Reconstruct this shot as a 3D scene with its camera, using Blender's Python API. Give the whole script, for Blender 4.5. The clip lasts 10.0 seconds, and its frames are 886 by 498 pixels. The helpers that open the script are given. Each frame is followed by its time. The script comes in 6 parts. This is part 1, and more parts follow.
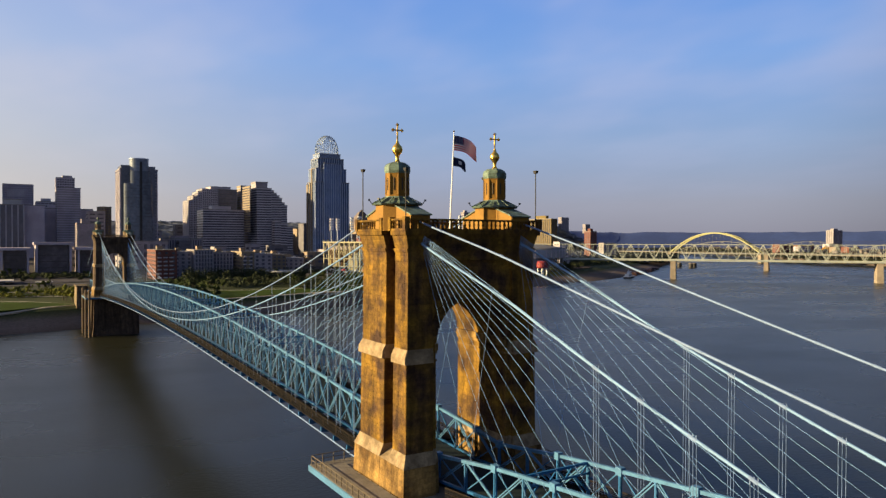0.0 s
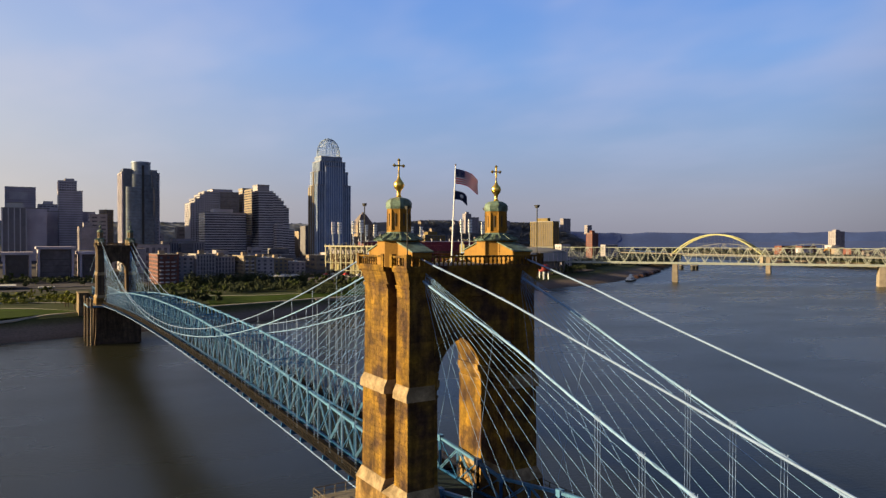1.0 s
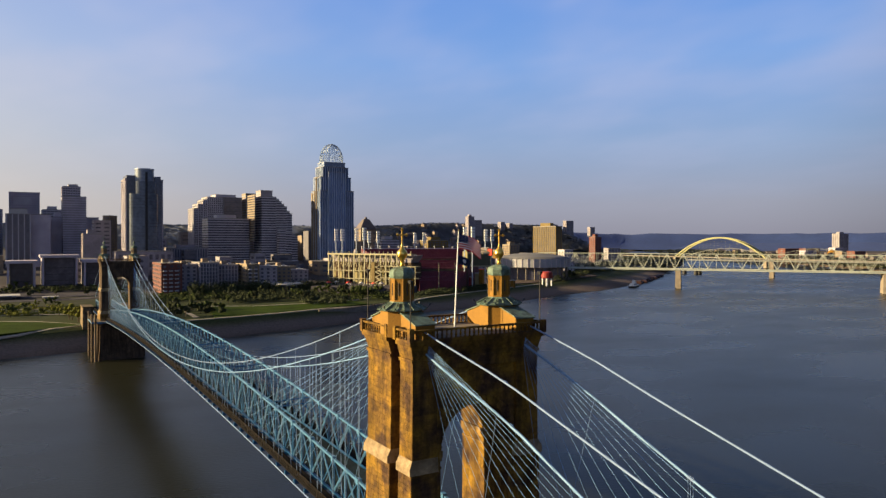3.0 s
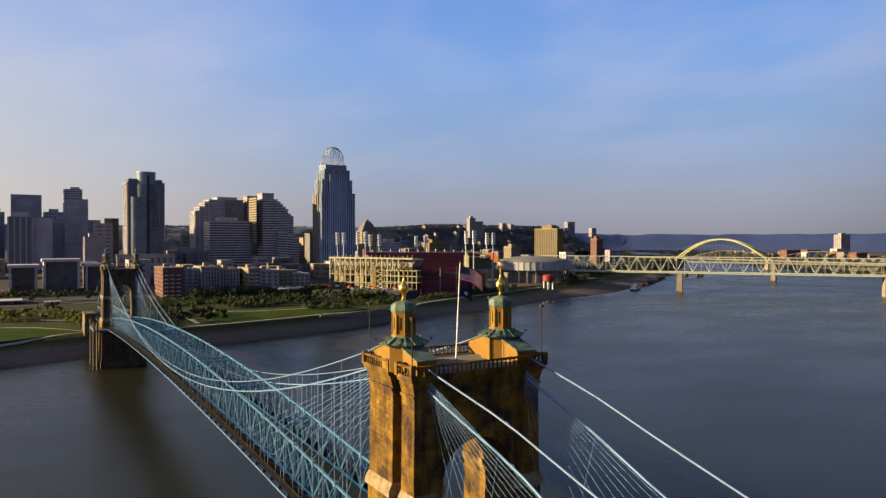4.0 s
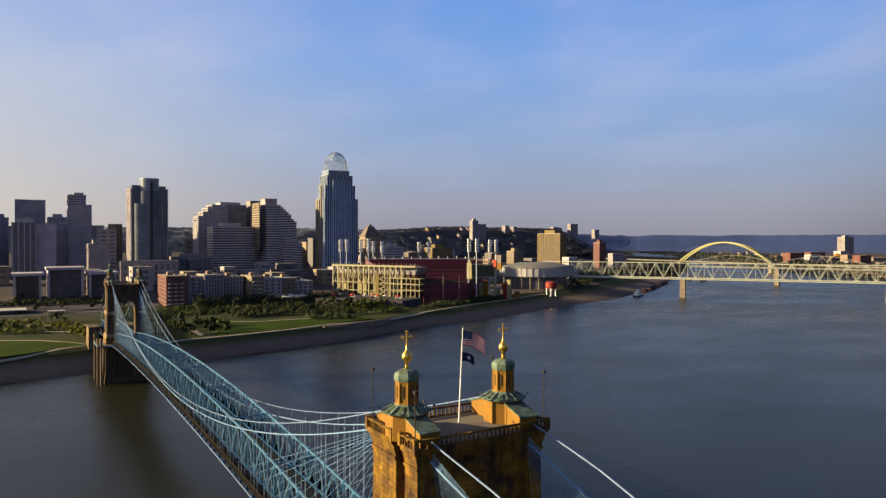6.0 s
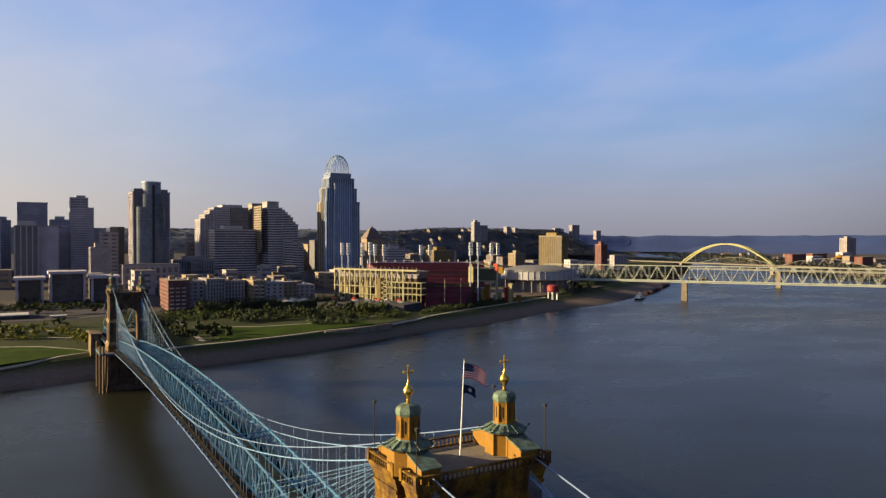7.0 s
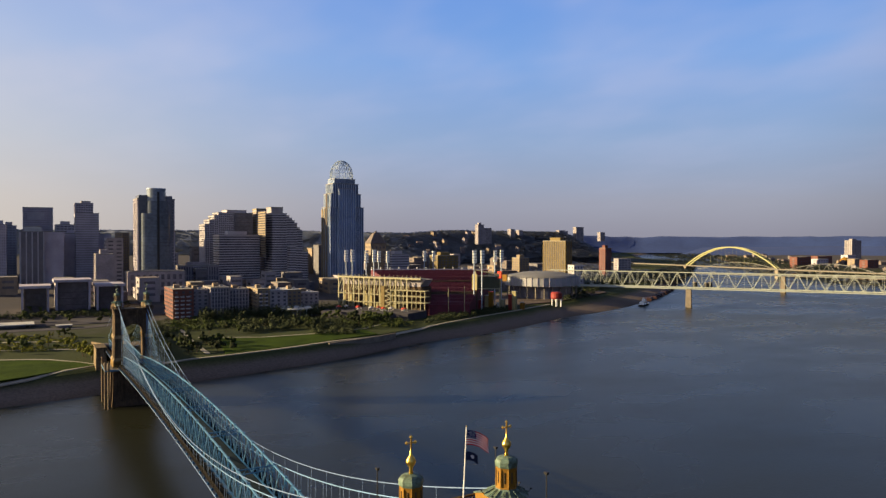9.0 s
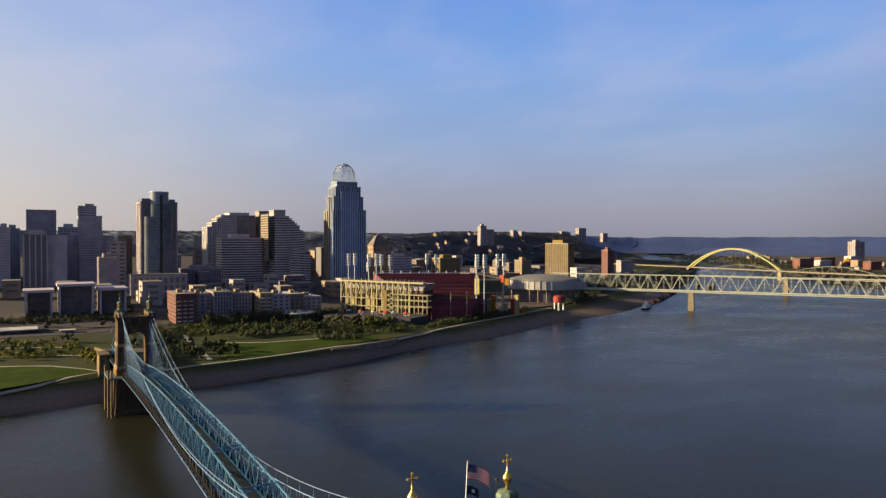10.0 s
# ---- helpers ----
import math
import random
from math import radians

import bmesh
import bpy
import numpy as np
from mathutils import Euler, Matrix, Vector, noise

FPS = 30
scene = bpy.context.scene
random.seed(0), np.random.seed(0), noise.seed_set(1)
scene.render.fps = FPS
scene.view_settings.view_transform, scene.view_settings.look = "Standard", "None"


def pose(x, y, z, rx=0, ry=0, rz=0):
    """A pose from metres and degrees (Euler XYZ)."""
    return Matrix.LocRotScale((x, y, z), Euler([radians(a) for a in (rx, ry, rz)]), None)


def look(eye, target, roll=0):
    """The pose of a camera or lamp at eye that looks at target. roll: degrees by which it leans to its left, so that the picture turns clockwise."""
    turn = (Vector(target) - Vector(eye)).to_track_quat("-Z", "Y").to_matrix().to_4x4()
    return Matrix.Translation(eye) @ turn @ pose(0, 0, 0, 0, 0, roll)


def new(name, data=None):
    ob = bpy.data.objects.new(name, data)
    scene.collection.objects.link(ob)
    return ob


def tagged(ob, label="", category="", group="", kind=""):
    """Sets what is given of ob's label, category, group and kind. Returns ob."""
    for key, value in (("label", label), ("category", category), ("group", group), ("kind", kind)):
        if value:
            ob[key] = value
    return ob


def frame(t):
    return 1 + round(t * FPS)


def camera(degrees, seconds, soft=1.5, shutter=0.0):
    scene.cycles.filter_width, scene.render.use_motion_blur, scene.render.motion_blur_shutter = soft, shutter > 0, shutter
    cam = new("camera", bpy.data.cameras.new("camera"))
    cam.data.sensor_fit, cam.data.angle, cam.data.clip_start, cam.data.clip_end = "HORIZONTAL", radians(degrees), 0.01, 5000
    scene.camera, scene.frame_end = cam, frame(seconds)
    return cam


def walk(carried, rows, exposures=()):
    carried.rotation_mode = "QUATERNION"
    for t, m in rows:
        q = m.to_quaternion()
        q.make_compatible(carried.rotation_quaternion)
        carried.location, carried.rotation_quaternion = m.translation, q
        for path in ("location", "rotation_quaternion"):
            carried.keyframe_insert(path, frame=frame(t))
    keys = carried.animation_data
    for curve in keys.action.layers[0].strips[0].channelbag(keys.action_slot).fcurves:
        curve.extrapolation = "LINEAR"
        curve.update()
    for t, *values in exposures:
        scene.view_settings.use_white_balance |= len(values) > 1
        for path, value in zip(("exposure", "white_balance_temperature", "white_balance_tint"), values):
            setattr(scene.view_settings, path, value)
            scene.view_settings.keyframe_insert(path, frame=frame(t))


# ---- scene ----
cam = camera(64.34, 10.0, soft=1.4)
# t, x, y, z, yaw, pitch, roll: a slow climb beside the bridge
ROWS = [
    (0.0, -46.111, -73.421, 47.910, -31.726, -0.705, 0.095),
    (0.5, -46.108, -73.436, 50.009, -31.655, -0.712, 0.089),
    (1.0, -46.114, -73.453, 52.088, -31.589, -0.718, 0.083),
    (1.5, -46.128, -73.471, 54.149, -31.526, -0.725, 0.078),
    (2.0, -46.149, -73.493, 56.198, -31.467, -0.732, 0.074),
    (2.5, -46.177, -73.519, 58.236, -31.409, -0.738, 0.070),
    (3.0, -46.210, -73.549, 60.268, -31.354, -0.745, 0.067),
    (3.5, -46.247, -73.586, 62.297, -31.299, -0.752, 0.065),
    (4.0, -46.287, -73.628, 64.327, -31.245, -0.760, 0.064),
    (4.5, -46.330, -73.679, 66.360, -31.190, -0.768, 0.063),
    (5.0, -46.373, -73.737, 68.402, -31.134, -0.776, 0.063),
    (5.5, -46.418, -73.804, 70.454, -31.076, -0.785, 0.063),
    (6.0, -46.461, -73.881, 72.521, -31.015, -0.794, 0.065),
    (6.5, -46.503, -73.969, 74.606, -30.951, -0.805, 0.067),
    (7.0, -46.542, -74.069, 76.713, -30.883, -0.816, 0.070),
    (7.5, -46.578, -74.181, 78.845, -30.811, -0.828, 0.074),
    (8.0, -46.609, -74.306, 81.005, -30.732, -0.840, 0.078),
    (8.5, -46.635, -74.445, 83.198, -30.648, -0.854, 0.083),
    (9.0, -46.654, -74.599, 85.426, -30.557, -0.869, 0.090),
    (9.5, -46.666, -74.769, 87.693, -30.458, -0.885, 0.096),
    (10.0, -46.669, -74.955, 90.003, -30.351, -0.902, 0.104),
]
walk(cam, [(t, pose(x, y, z, 90 + pitch, -roll, yaw)) for t, x, y, z, yaw, pitch, roll in ROWS],
     exposures=[(0.0, 1.6), (10.0, 1.6)])

# ---- light ----
SUN_AZ, SUN_EL = 28.0, 14.0      # degrees north of the bridge's west, and above the horizon
sun_dir = Vector((-math.cos(radians(SUN_AZ)) * math.cos(radians(SUN_EL)),
                  math.sin(radians(SUN_AZ)) * math.cos(radians(SUN_EL)), math.sin(radians(SUN_EL))))
sun = new("sun", bpy.data.lights.new("sun", "SUN"))
sun.data.energy, sun.data.angle, sun.data.color = 5.0, radians(0.6), (1.0, 0.77, 0.42)
sun.matrix_world = look((0, 0, 400), Vector((0, 0, 400)) - sun_dir)

world = bpy.data.worlds.new("sky")
scene.world = world
world.use_nodes = True
wn, wl = world.node_tree.nodes, world.node_tree.links
wn.clear()
w_out = wn.new("ShaderNodeOutputWorld")
w_bg = wn.new("ShaderNodeBackground")
w_sky = wn.new("ShaderNodeTexSky")
w_sky.sky_type, w_sky.sun_disc = "NISHITA", False
w_sky.sun_elevation, w_sky.sun_rotation = radians(SUN_EL), math.atan2(sun_dir.x, sun_dir.y)
w_sky.air_density, w_sky.dust_density, w_sky.ozone_density, w_sky.altitude = 1.0, 1.6, 2.2, 200
w_co = wn.new("ShaderNodeTexCoord")
w_sep = wn.new("ShaderNodeSeparateXYZ")
wl.new(w_co.outputs["Generated"], w_sep.inputs[0])
# clouds lie on a flat layer high above: direction over height
w_h = wn.new("ShaderNodeMath"); w_h.operation = "ADD"; w_h.inputs[1].default_value = 0.16
wl.new(w_sep.outputs["Z"], w_h.inputs[0])
w_div = wn.new("ShaderNodeVectorMath"); w_div.operation = "DIVIDE"
w_cmb = wn.new("ShaderNodeCombineXYZ")
for k in range(3):
    wl.new(w_h.outputs[0], w_cmb.inputs[k])
wl.new(w_co.outputs["Generated"], w_div.inputs[0]); wl.new(w_cmb.outputs[0], w_div.inputs[1])
w_map = wn.new("ShaderNodeMapping"); w_map.inputs["Scale"].default_value = (1.15, 0.75, 1.0)
w_map.inputs["Rotation"].default_value = (0, 0, radians(35))
wl.new(w_div.outputs[0], w_map.inputs[0])
w_noise = wn.new("ShaderNodeTexNoise")
w_noise.inputs["Scale"].default_value, w_noise.inputs["Detail"].default_value = 1.5, 3.0
w_noise.inputs["Roughness"].default_value = 0.52
wl.new(w_map.outputs[0], w_noise.inputs["Vector"])
w_ramp = wn.new("ShaderNodeMapRange"); w_ramp.interpolation_type = "SMOOTHSTEP"
w_ramp.inputs["From Min"].default_value, w_ramp.inputs["From Max"].default_value = 0.36, 0.80
w_ramp.inputs["To Max"].default_value = 0.42
wl.new(w_noise.outputs["Fac"], w_ramp.inputs["Value"])
# a clear spring evening: blue above, paler and pinkish towards the horizon
w_grad = wn.new("ShaderNodeValToRGB")
g = w_grad.color_ramp.elements
g[0].position, g[0].color = 0.0, (0.305, 0.300, 0.38, 1)
g[1].position, g[1].color = 1.0, (0.016, 0.042, 0.14, 1)
for p, col in ((0.05, (0.336, 0.346, 0.453, 1)), (0.13, (0.290, 0.402, 0.635, 1)), (0.24, (0.212, 0.394, 0.79, 1)), (0.36, (0.135, 0.315, 0.80, 1)), (0.52, (0.042, 0.105, 0.31, 1))):
    k = g.new(p); k.color = col
wl.new(w_sep.outputs["Z"], w_grad.inputs[0])
w_gain = wn.new("ShaderNodeVectorMath"); w_gain.operation = "SCALE"; w_gain.inputs["Scale"].default_value = 4.3
wl.new(w_grad.outputs[0], w_gain.inputs[0])
w_blend = wn.new("ShaderNodeMix"); w_blend.data_type = "RGBA"; w_blend.inputs["Factor"].default_value = 0.92
wl.new(w_sky.outputs[0], w_blend.inputs["A"]); wl.new(w_gain.outputs[0], w_blend.inputs["B"])
w_mix = wn.new("ShaderNodeMix"); w_mix.data_type = "RGBA"
w_mix.inputs["B"].default_value = (2.45, 2.5, 3.35, 1)
# clouds thin out towards the horizon
w_low = wn.new("ShaderNodeMapRange"); w_low.inputs["From Min"].default_value, w_low.inputs["From Max"].default_value = 0.02, 0.22
wl.new(w_sep.outputs["Z"], w_low.inputs[0])
w_thin = wn.new("ShaderNodeMath"); w_thin.operation = "MULTIPLY"
wl.new(w_ramp.outputs[0], w_thin.inputs[0]); wl.new(w_low.outputs[0], w_thin.inputs[1])
wl.new(w_thin.outputs[0], w_mix.inputs["Factor"]); wl.new(w_blend.outputs["Result"], w_mix.inputs["A"])
# pale glow of the low sun along the horizon
w_dot = wn.new("ShaderNodeVectorMath"); w_dot.operation = "DOT_PRODUCT"
w_dot.inputs[1].default_value = tuple(sun_dir)
wl.new(w_co.outputs["Generated"], w_dot.inputs[0])
w_glow = wn.new("ShaderNodeMapRange"); w_glow.interpolation_type = "SMOOTHSTEP"
w_glow.inputs["From Min"].default_value, w_glow.inputs["From Max"].default_value = -0.05, 0.80
w_glow.inputs["To Max"].default_value = 0.55
wl.new(w_dot.outputs["Value"], w_glow.inputs[0])
w_warm = wn.new("ShaderNodeMix"); w_warm.data_type = "RGBA"
w_warm.inputs["B"].default_value = (4.4, 3.83, 2.95, 1)
w_fall = wn.new("ShaderNodeMapRange"); w_fall.inputs["From Max"].default_value = 0.3
w_fall.inputs["To Min"].default_value, w_fall.inputs["To Max"].default_value = 1.15, 0.5
wl.new(w_sep.outputs["Z"], w_fall.inputs[0])
w_near = wn.new("ShaderNodeMath"); w_near.operation = "MULTIPLY"
wl.new(w_glow.outputs[0], w_near.inputs[0]); wl.new(w_fall.outputs[0], w_near.inputs[1])
wl.new(w_near.outputs[0], w_warm.inputs["Factor"]); wl.new(w_mix.outputs["Result"], w_warm.inputs["A"])
w_bg.inputs["Strength"].default_value = 0.0740
# the sky is dimmer on the side away from the low sun
w_dim = wn.new("ShaderNodeMapRange"); w_dim.interpolation_type = "SMOOTHSTEP"
w_dim.inputs["From Min"].default_value, w_dim.inputs["From Max"].default_value = -0.9, -0.4
w_dim.inputs["To Min"].default_value, w_dim.inputs["To Max"].default_value = 0.14, 1.0
wl.new(w_dot.outputs["Value"], w_dim.inputs[0])
w_last = wn.new("ShaderNodeVectorMath"); w_last.operation = "SCALE"
wl.new(w_warm.outputs["Result"], w_last.inputs[0]); wl.new(w_dim.outputs[0], w_last.inputs["Scale"])
wl.new(w_last.outputs[0], w_bg.inputs["Color"]); wl.new(w_bg.outputs[0], w_out.inputs[0])


# ---- materials ----
def material(name, colour, rough=0.8, metal=0.0, vary=0.25, scale=0.5, fine=6.0, bump=0.3, tint=None, spec=0.3, island=0.0):
    """A surface with stains at a large scale, grain at a small one, and a fine relief. Scales are per metre."""
    m = bpy.data.materials.new(name)
    m.use_nodes = True
    n, l = m.node_tree.nodes, m.node_tree.links
    b = n["Principled BSDF"]
    co = n.new("ShaderNodeNewGeometry")
    big, small = n.new("ShaderNodeTexNoise"), n.new("ShaderNodeTexNoise")
    big.inputs["Scale"].default_value, big.inputs["Detail"].default_value = scale, 5
    small.inputs["Scale"].default_value, small.inputs["Detail"].default_value = fine, 3
    l.new(co.outputs["Position"], big.inputs["Vector"]); l.new(co.outputs["Position"], small.inputs["Vector"])
    ramp = n.new("ShaderNodeValToRGB")
    c, d = Vector(colour), Vector(tint or [v * (1 - vary) for v in colour])
    ramp.color_ramp.elements[0].position, ramp.color_ramp.elements[1].position = 0.36, 0.66
    ramp.color_ramp.elements[0].color, ramp.color_ramp.elements[1].color = (*d, 1), (*c, 1)
    l.new(big.outputs["Fac"], ramp.inputs[0])
    grain = n.new("ShaderNodeMapRange")
    grain.inputs["From Min"].default_value, grain.inputs["From Max"].default_value = 0.3, 0.7
    grain.inputs["To Min"].default_value, grain.inputs["To Max"].default_value = 1 - vary * 0.7, 1 + vary * 0.5
    l.new(small.outputs["Fac"], grain.inputs[0])
    mul = n.new("ShaderNodeVectorMath"); mul.operation = "SCALE"
    l.new(ramp.outputs[0], mul.inputs[0]); l.new(grain.outputs[0], mul.inputs["Scale"])
    last = mul.outputs[0]
    if island:
        info = n.new("ShaderNodeObjectInfo")
        geo = n.new("ShaderNodeMath"); geo.operation = "ADD"
        l.new(info.outputs["Random"], geo.inputs[0]); l.new(co.outputs["Random Per Island"], geo.inputs[1])
        fr = n.new("ShaderNodeMath"); fr.operation = "FRACT"
        l.new(geo.outputs[0], fr.inputs[0])
        rng = n.new("ShaderNodeMapRange")
        rng.inputs["To Min"].default_value, rng.inputs["To Max"].default_value = 1 - island, 1 + island
        l.new(fr.outputs[0], rng.inputs[0])
        m2 = n.new("ShaderNodeVectorMath"); m2.operation = "SCALE"
        l.new(last, m2.inputs[0]); l.new(rng.outputs[0], m2.inputs["Scale"])
        last = m2.outputs[0]
    l.new(last, b.inputs["Base Color"])
    b.inputs["Roughness"].default_value, b.inputs["Metallic"].default_value = rough, metal
    b.inputs["Specular IOR Level"].default_value = spec
    if bump:
        bp = n.new("ShaderNodeBump")
        bp.inputs["Strength"].default_value, bp.inputs["Distance"].default_value = bump, 0.5 / fine
        l.new(small.outputs["Fac"], bp.inputs["Height"]); l.new(bp.outputs[0], b.inputs["Normal"])
    return m


def masonry(name, colour, tint, island):
    """Sandstone with soot streaks running down it and faint courses of blocks 1.3 by 0.6 m."""
    m = material(name, colour, 0.92, vary=0.40, scale=0.35, fine=3.0, bump=0.6, tint=tint, island=island, spec=0.15)
    n, l = m.node_tree.nodes, m.node_tree.links
    b = n["Principled BSDF"]
    sep, add, cmb, br = n.new("ShaderNodeSeparateXYZ"), n.new("ShaderNodeMath"), n.new("ShaderNodeCombineXYZ"), n.new("ShaderNodeTexBrick")
    l.new(n["Geometry"].outputs["Position"], sep.inputs[0])
    l.new(sep.outputs["X"], add.inputs[0]); l.new(sep.outputs["Y"], add.inputs[1])
    l.new(add.outputs[0], cmb.inputs["X"]); l.new(sep.outputs["Z"], cmb.inputs["Y"]); l.new(cmb.outputs[0], br.inputs["Vector"])
    br.inputs["Scale"].default_value, br.inputs["Brick Width"].default_value, br.inputs["Row Height"].default_value = 1.0, 1.3, 0.6
    br.inputs["Mortar Size"].default_value, br.inputs["Mortar Smooth"].default_value = 0.035, 0.3
    br.inputs["Color1"].default_value, br.inputs["Color2"].default_value, br.inputs["Mortar"].default_value = (1.16, 1.14, 1.06, 1), (0.84, 0.85, 0.90, 1), (0.84, 0.84, 0.84, 1)
    link = b.inputs["Base Color"].links[0]
    mul = n.new("ShaderNodeVectorMath"); mul.operation = "MULTIPLY"
    l.new(link.from_socket, mul.inputs[0]); l.new(br.outputs["Color"], mul.inputs[1])
    mp, st, sr = n.new("ShaderNodeMapping"), n.new("ShaderNodeTexNoise"), n.new("ShaderNodeMapRange")
    mp.inputs["Scale"].default_value = (0.9, 0.9, 0.09)
    l.new(n["Geometry"].outputs["Position"], mp.inputs[0]); l.new(mp.outputs[0], st.inputs["Vector"])
    st.inputs["Scale"].default_value, st.inputs["Detail"].default_value = 1.0, 6
    sr.inputs["From Min"].default_value, sr.inputs["From Max"].default_value = 0.38, 0.60
    sr.inputs["To Min"].default_value, sr.inputs["To Max"].default_value = 0.60, 1.10
    l.new(st.outputs["Fac"], sr.inputs[0])
    soot = n.new("ShaderNodeVectorMath"); soot.operation = "SCALE"
    l.new(mul.outputs[0], soot.inputs[0]); l.new(sr.outputs[0], soot.inputs["Scale"]); l.new(soot.outputs[0], b.inputs["Base Color"])
    b2 = n.new("ShaderNodeBump"); b2.invert = True
    b2.inputs["Strength"].default_value, b2.inputs["Distance"].default_value = 0.35, 0.04
    l.new(br.outputs["Fac"], b2.inputs["Height"]); l.new(b.inputs["Normal"].links[0].from_socket, b2.inputs["Normal"]); l.new(b2.outputs[0], b.inputs["Normal"])
    return m


stone = masonry("golden sandstone", (0.208, 0.115, 0.0150), (0.048, 0.0262, 0.0160), 0.12)
# darker stone: stain, plus haze and shade put into the tone
stone_dark = masonry("stained brown sandstone with haze and shade in it", (0.108, 0.072, 0.046), (0.066, 0.046, 0.032), 0.10)
stone_light = material("pale limestone", (0.270, 0.195, 0.110), 0.85, vary=0.3, scale=0.8, fine=4.0, bump=0.4, tint=(0.129, 0.090, 0.047))
turret_paint = material("yellow ochre paint", (0.215, 0.104, 0.007), 0.75, vary=0.2, scale=0.7, fine=5, bump=0.1)
copper = material("green copper", (0.125, 0.190, 0.150), 0.6, vary=0.35, scale=1.2, fine=5, bump=0.2, tint=(0.055, 0.070, 0.045))
gold = material("gilded metal", (0.95, 0.60, 0.12), 0.28, metal=1.0, vary=0.1, scale=2, fine=8, bump=0.05)
# one truss paint in three tones: shade, sunlit and half-lit put into colour
blue_steel_shade = material("blue painted steel in a shade tone", (0.011, 0.098, 0.242), 0.45, vary=0.25, scale=0.6, fine=5, bump=0.1)
pale_blue_lit = material("pale blue painted steel with sunlight in its tone", (0.063, 0.170, 0.300), 0.45, vary=0.25, scale=0.6, fine=5, bump=0.1)
blue_half_lit = material("blue painted steel in a half-lit tone", (0.029, 0.121, 0.258), 0.45, vary=0.25, scale=0.6, fine=5, bump=0.1)
rail_bronze = material("brown painted railing", (0.10, 0.078, 0.050), 0.6, vary=0.2, fine=5, bump=0.1)
walk_timber = material("dark tan footway timber", (0.027, 0.021, 0.016), 0.9, vary=0.25, fine=5, bump=0.1, spec=0.06)
stone_pale = masonry("bleached streaked sandstone", (0.270, 0.165, 0.055), (0.085, 0.048, 0.017), 0.07)
cable_paint = material("pale grey blue cable wrap", (0.140, 0.208, 0.350), 0.55, vary=0.15, scale=0.5, fine=4, bump=0.1)
# blue paint, brightened to stand for skylight in the tower's shadow
cable_blue = material("blue cable wrap brightened for skylight", (0.150, 0.262, 0.430), 0.55, vary=0.15, scale=0.5, fine=4, bump=0.1)
stay_steel = material("blue painted steel rope brightened for skylight", (0.160, 0.300, 0.510), 0.55, vary=0.15, scale=0.5, fine=4, bump=0)
# footway screen in an even, near-black base colour
screen_dark = material("near-black footway screen", (0.009, 0.0085, 0.0088), 0.9, vary=0.25, fine=5, bump=0.1, spec=0.05)
rope_steel = material("light steel rope", (0.135, 0.205, 0.340), 0.55, vary=0.15, scale=0.5, fine=4, bump=0)
dark_metal = material("dark bronze metal", (0.028, 0.026, 0.024), 0.5, vary=0.2, bump=0.05)
white_metal = material("white painted metal", (0.75, 0.75, 0.72), 0.45, vary=0.1, bump=0.05)
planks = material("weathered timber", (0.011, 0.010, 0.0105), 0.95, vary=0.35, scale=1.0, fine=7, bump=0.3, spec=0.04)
road_grate = material("blue-grey steel deck grating", (0.022, 0.034, 0.040), 0.85, vary=0.5, scale=0.15, fine=6, bump=0.2, spec=0.08)
concrete = material("concrete", (0.18, 0.16, 0.135), 0.9, vary=0.25, scale=0.4, fine=4, bump=0.2, spec=0.08)
asphalt = material("asphalt", (0.075, 0.070, 0.078), 0.92, vary=0.25, scale=0.1, fine=2, bump=0.2, spec=0.08)
brick_red = material("red brick", (0.150, 0.058, 0.045), 0.9, vary=0.3, scale=0.2, fine=2, bump=0.2)
brick_tan = material("tan brick", (0.25, 0.19, 0.135), 0.9, vary=0.25, scale=0.2, fine=2, bump=0.2)
# city claddings are paled, which puts distance haze into their colour
stone_city = material("grey limestone cladding paled for haze", (0.43, 0.40, 0.425), 0.8, vary=0.2, scale=0.08, fine=1, bump=0.1)
stone_brown = material("brown granite cladding paled for haze", (0.43, 0.385, 0.430), 0.7, vary=0.2, scale=0.08, fine=1, bump=0.1)
stone_warm = material("tan precast cladding", (0.215, 0.165, 0.105), 0.8, vary=0.15, scale=0.08, fine=1, bump=0.1)
roofing = material("flat roof gravel", (0.24, 0.22, 0.20), 0.95, vary=0.25, scale=0.1, fine=1.5, bump=0.2)
roof_white = material("white roof membrane", (0.42, 0.41, 0.40), 0.8, vary=0.15, scale=0.1, fine=1.5, bump=0.1)
steel_cream = material("cream painted steel", (0.300, 0.272, 0.165), 0.5, vary=0.15, scale=0.3, fine=2, bump=0.05)
seat_red = material("dark red stadium seats", (0.105, 0.015, 0.030), 0.7, vary=0.25, scale=0.2, fine=1.5, bump=0.1)
sign_red = material("red sign panel", (0.65, 0.05, 0.02), 0.5, vary=0.15)
bridge_yellow = material("yellow painted steel", (0.215, 0.210, 0.080), 0.5, vary=0.15, scale=0.1, fine=1, bump=0.05)
bridge_cream = material("pale grey-green painted steel", (0.320, 0.340, 0.290), 0.5, vary=0.15, scale=0.1, fine=1, bump=0.05)
pier_stone = material("pier concrete", (0.24, 0.20, 0.155), 0.9, vary=0.25, scale=0.2, fine=2, bump=0.2, spec=0.08)
grass_mat = material("lawn", (0.036, 0.058, 0.008), 0.95, vary=0.3, scale=0.06, fine=1.2, bump=0.3, tint=(0.023, 0.038, 0.006), spec=0.03)
leaf_mat = material("spring leaves", (0.062, 0.080, 0.022), 0.8, vary=0.35, scale=0.1, fine=1.2, bump=0, island=0.35, spec=0.08)
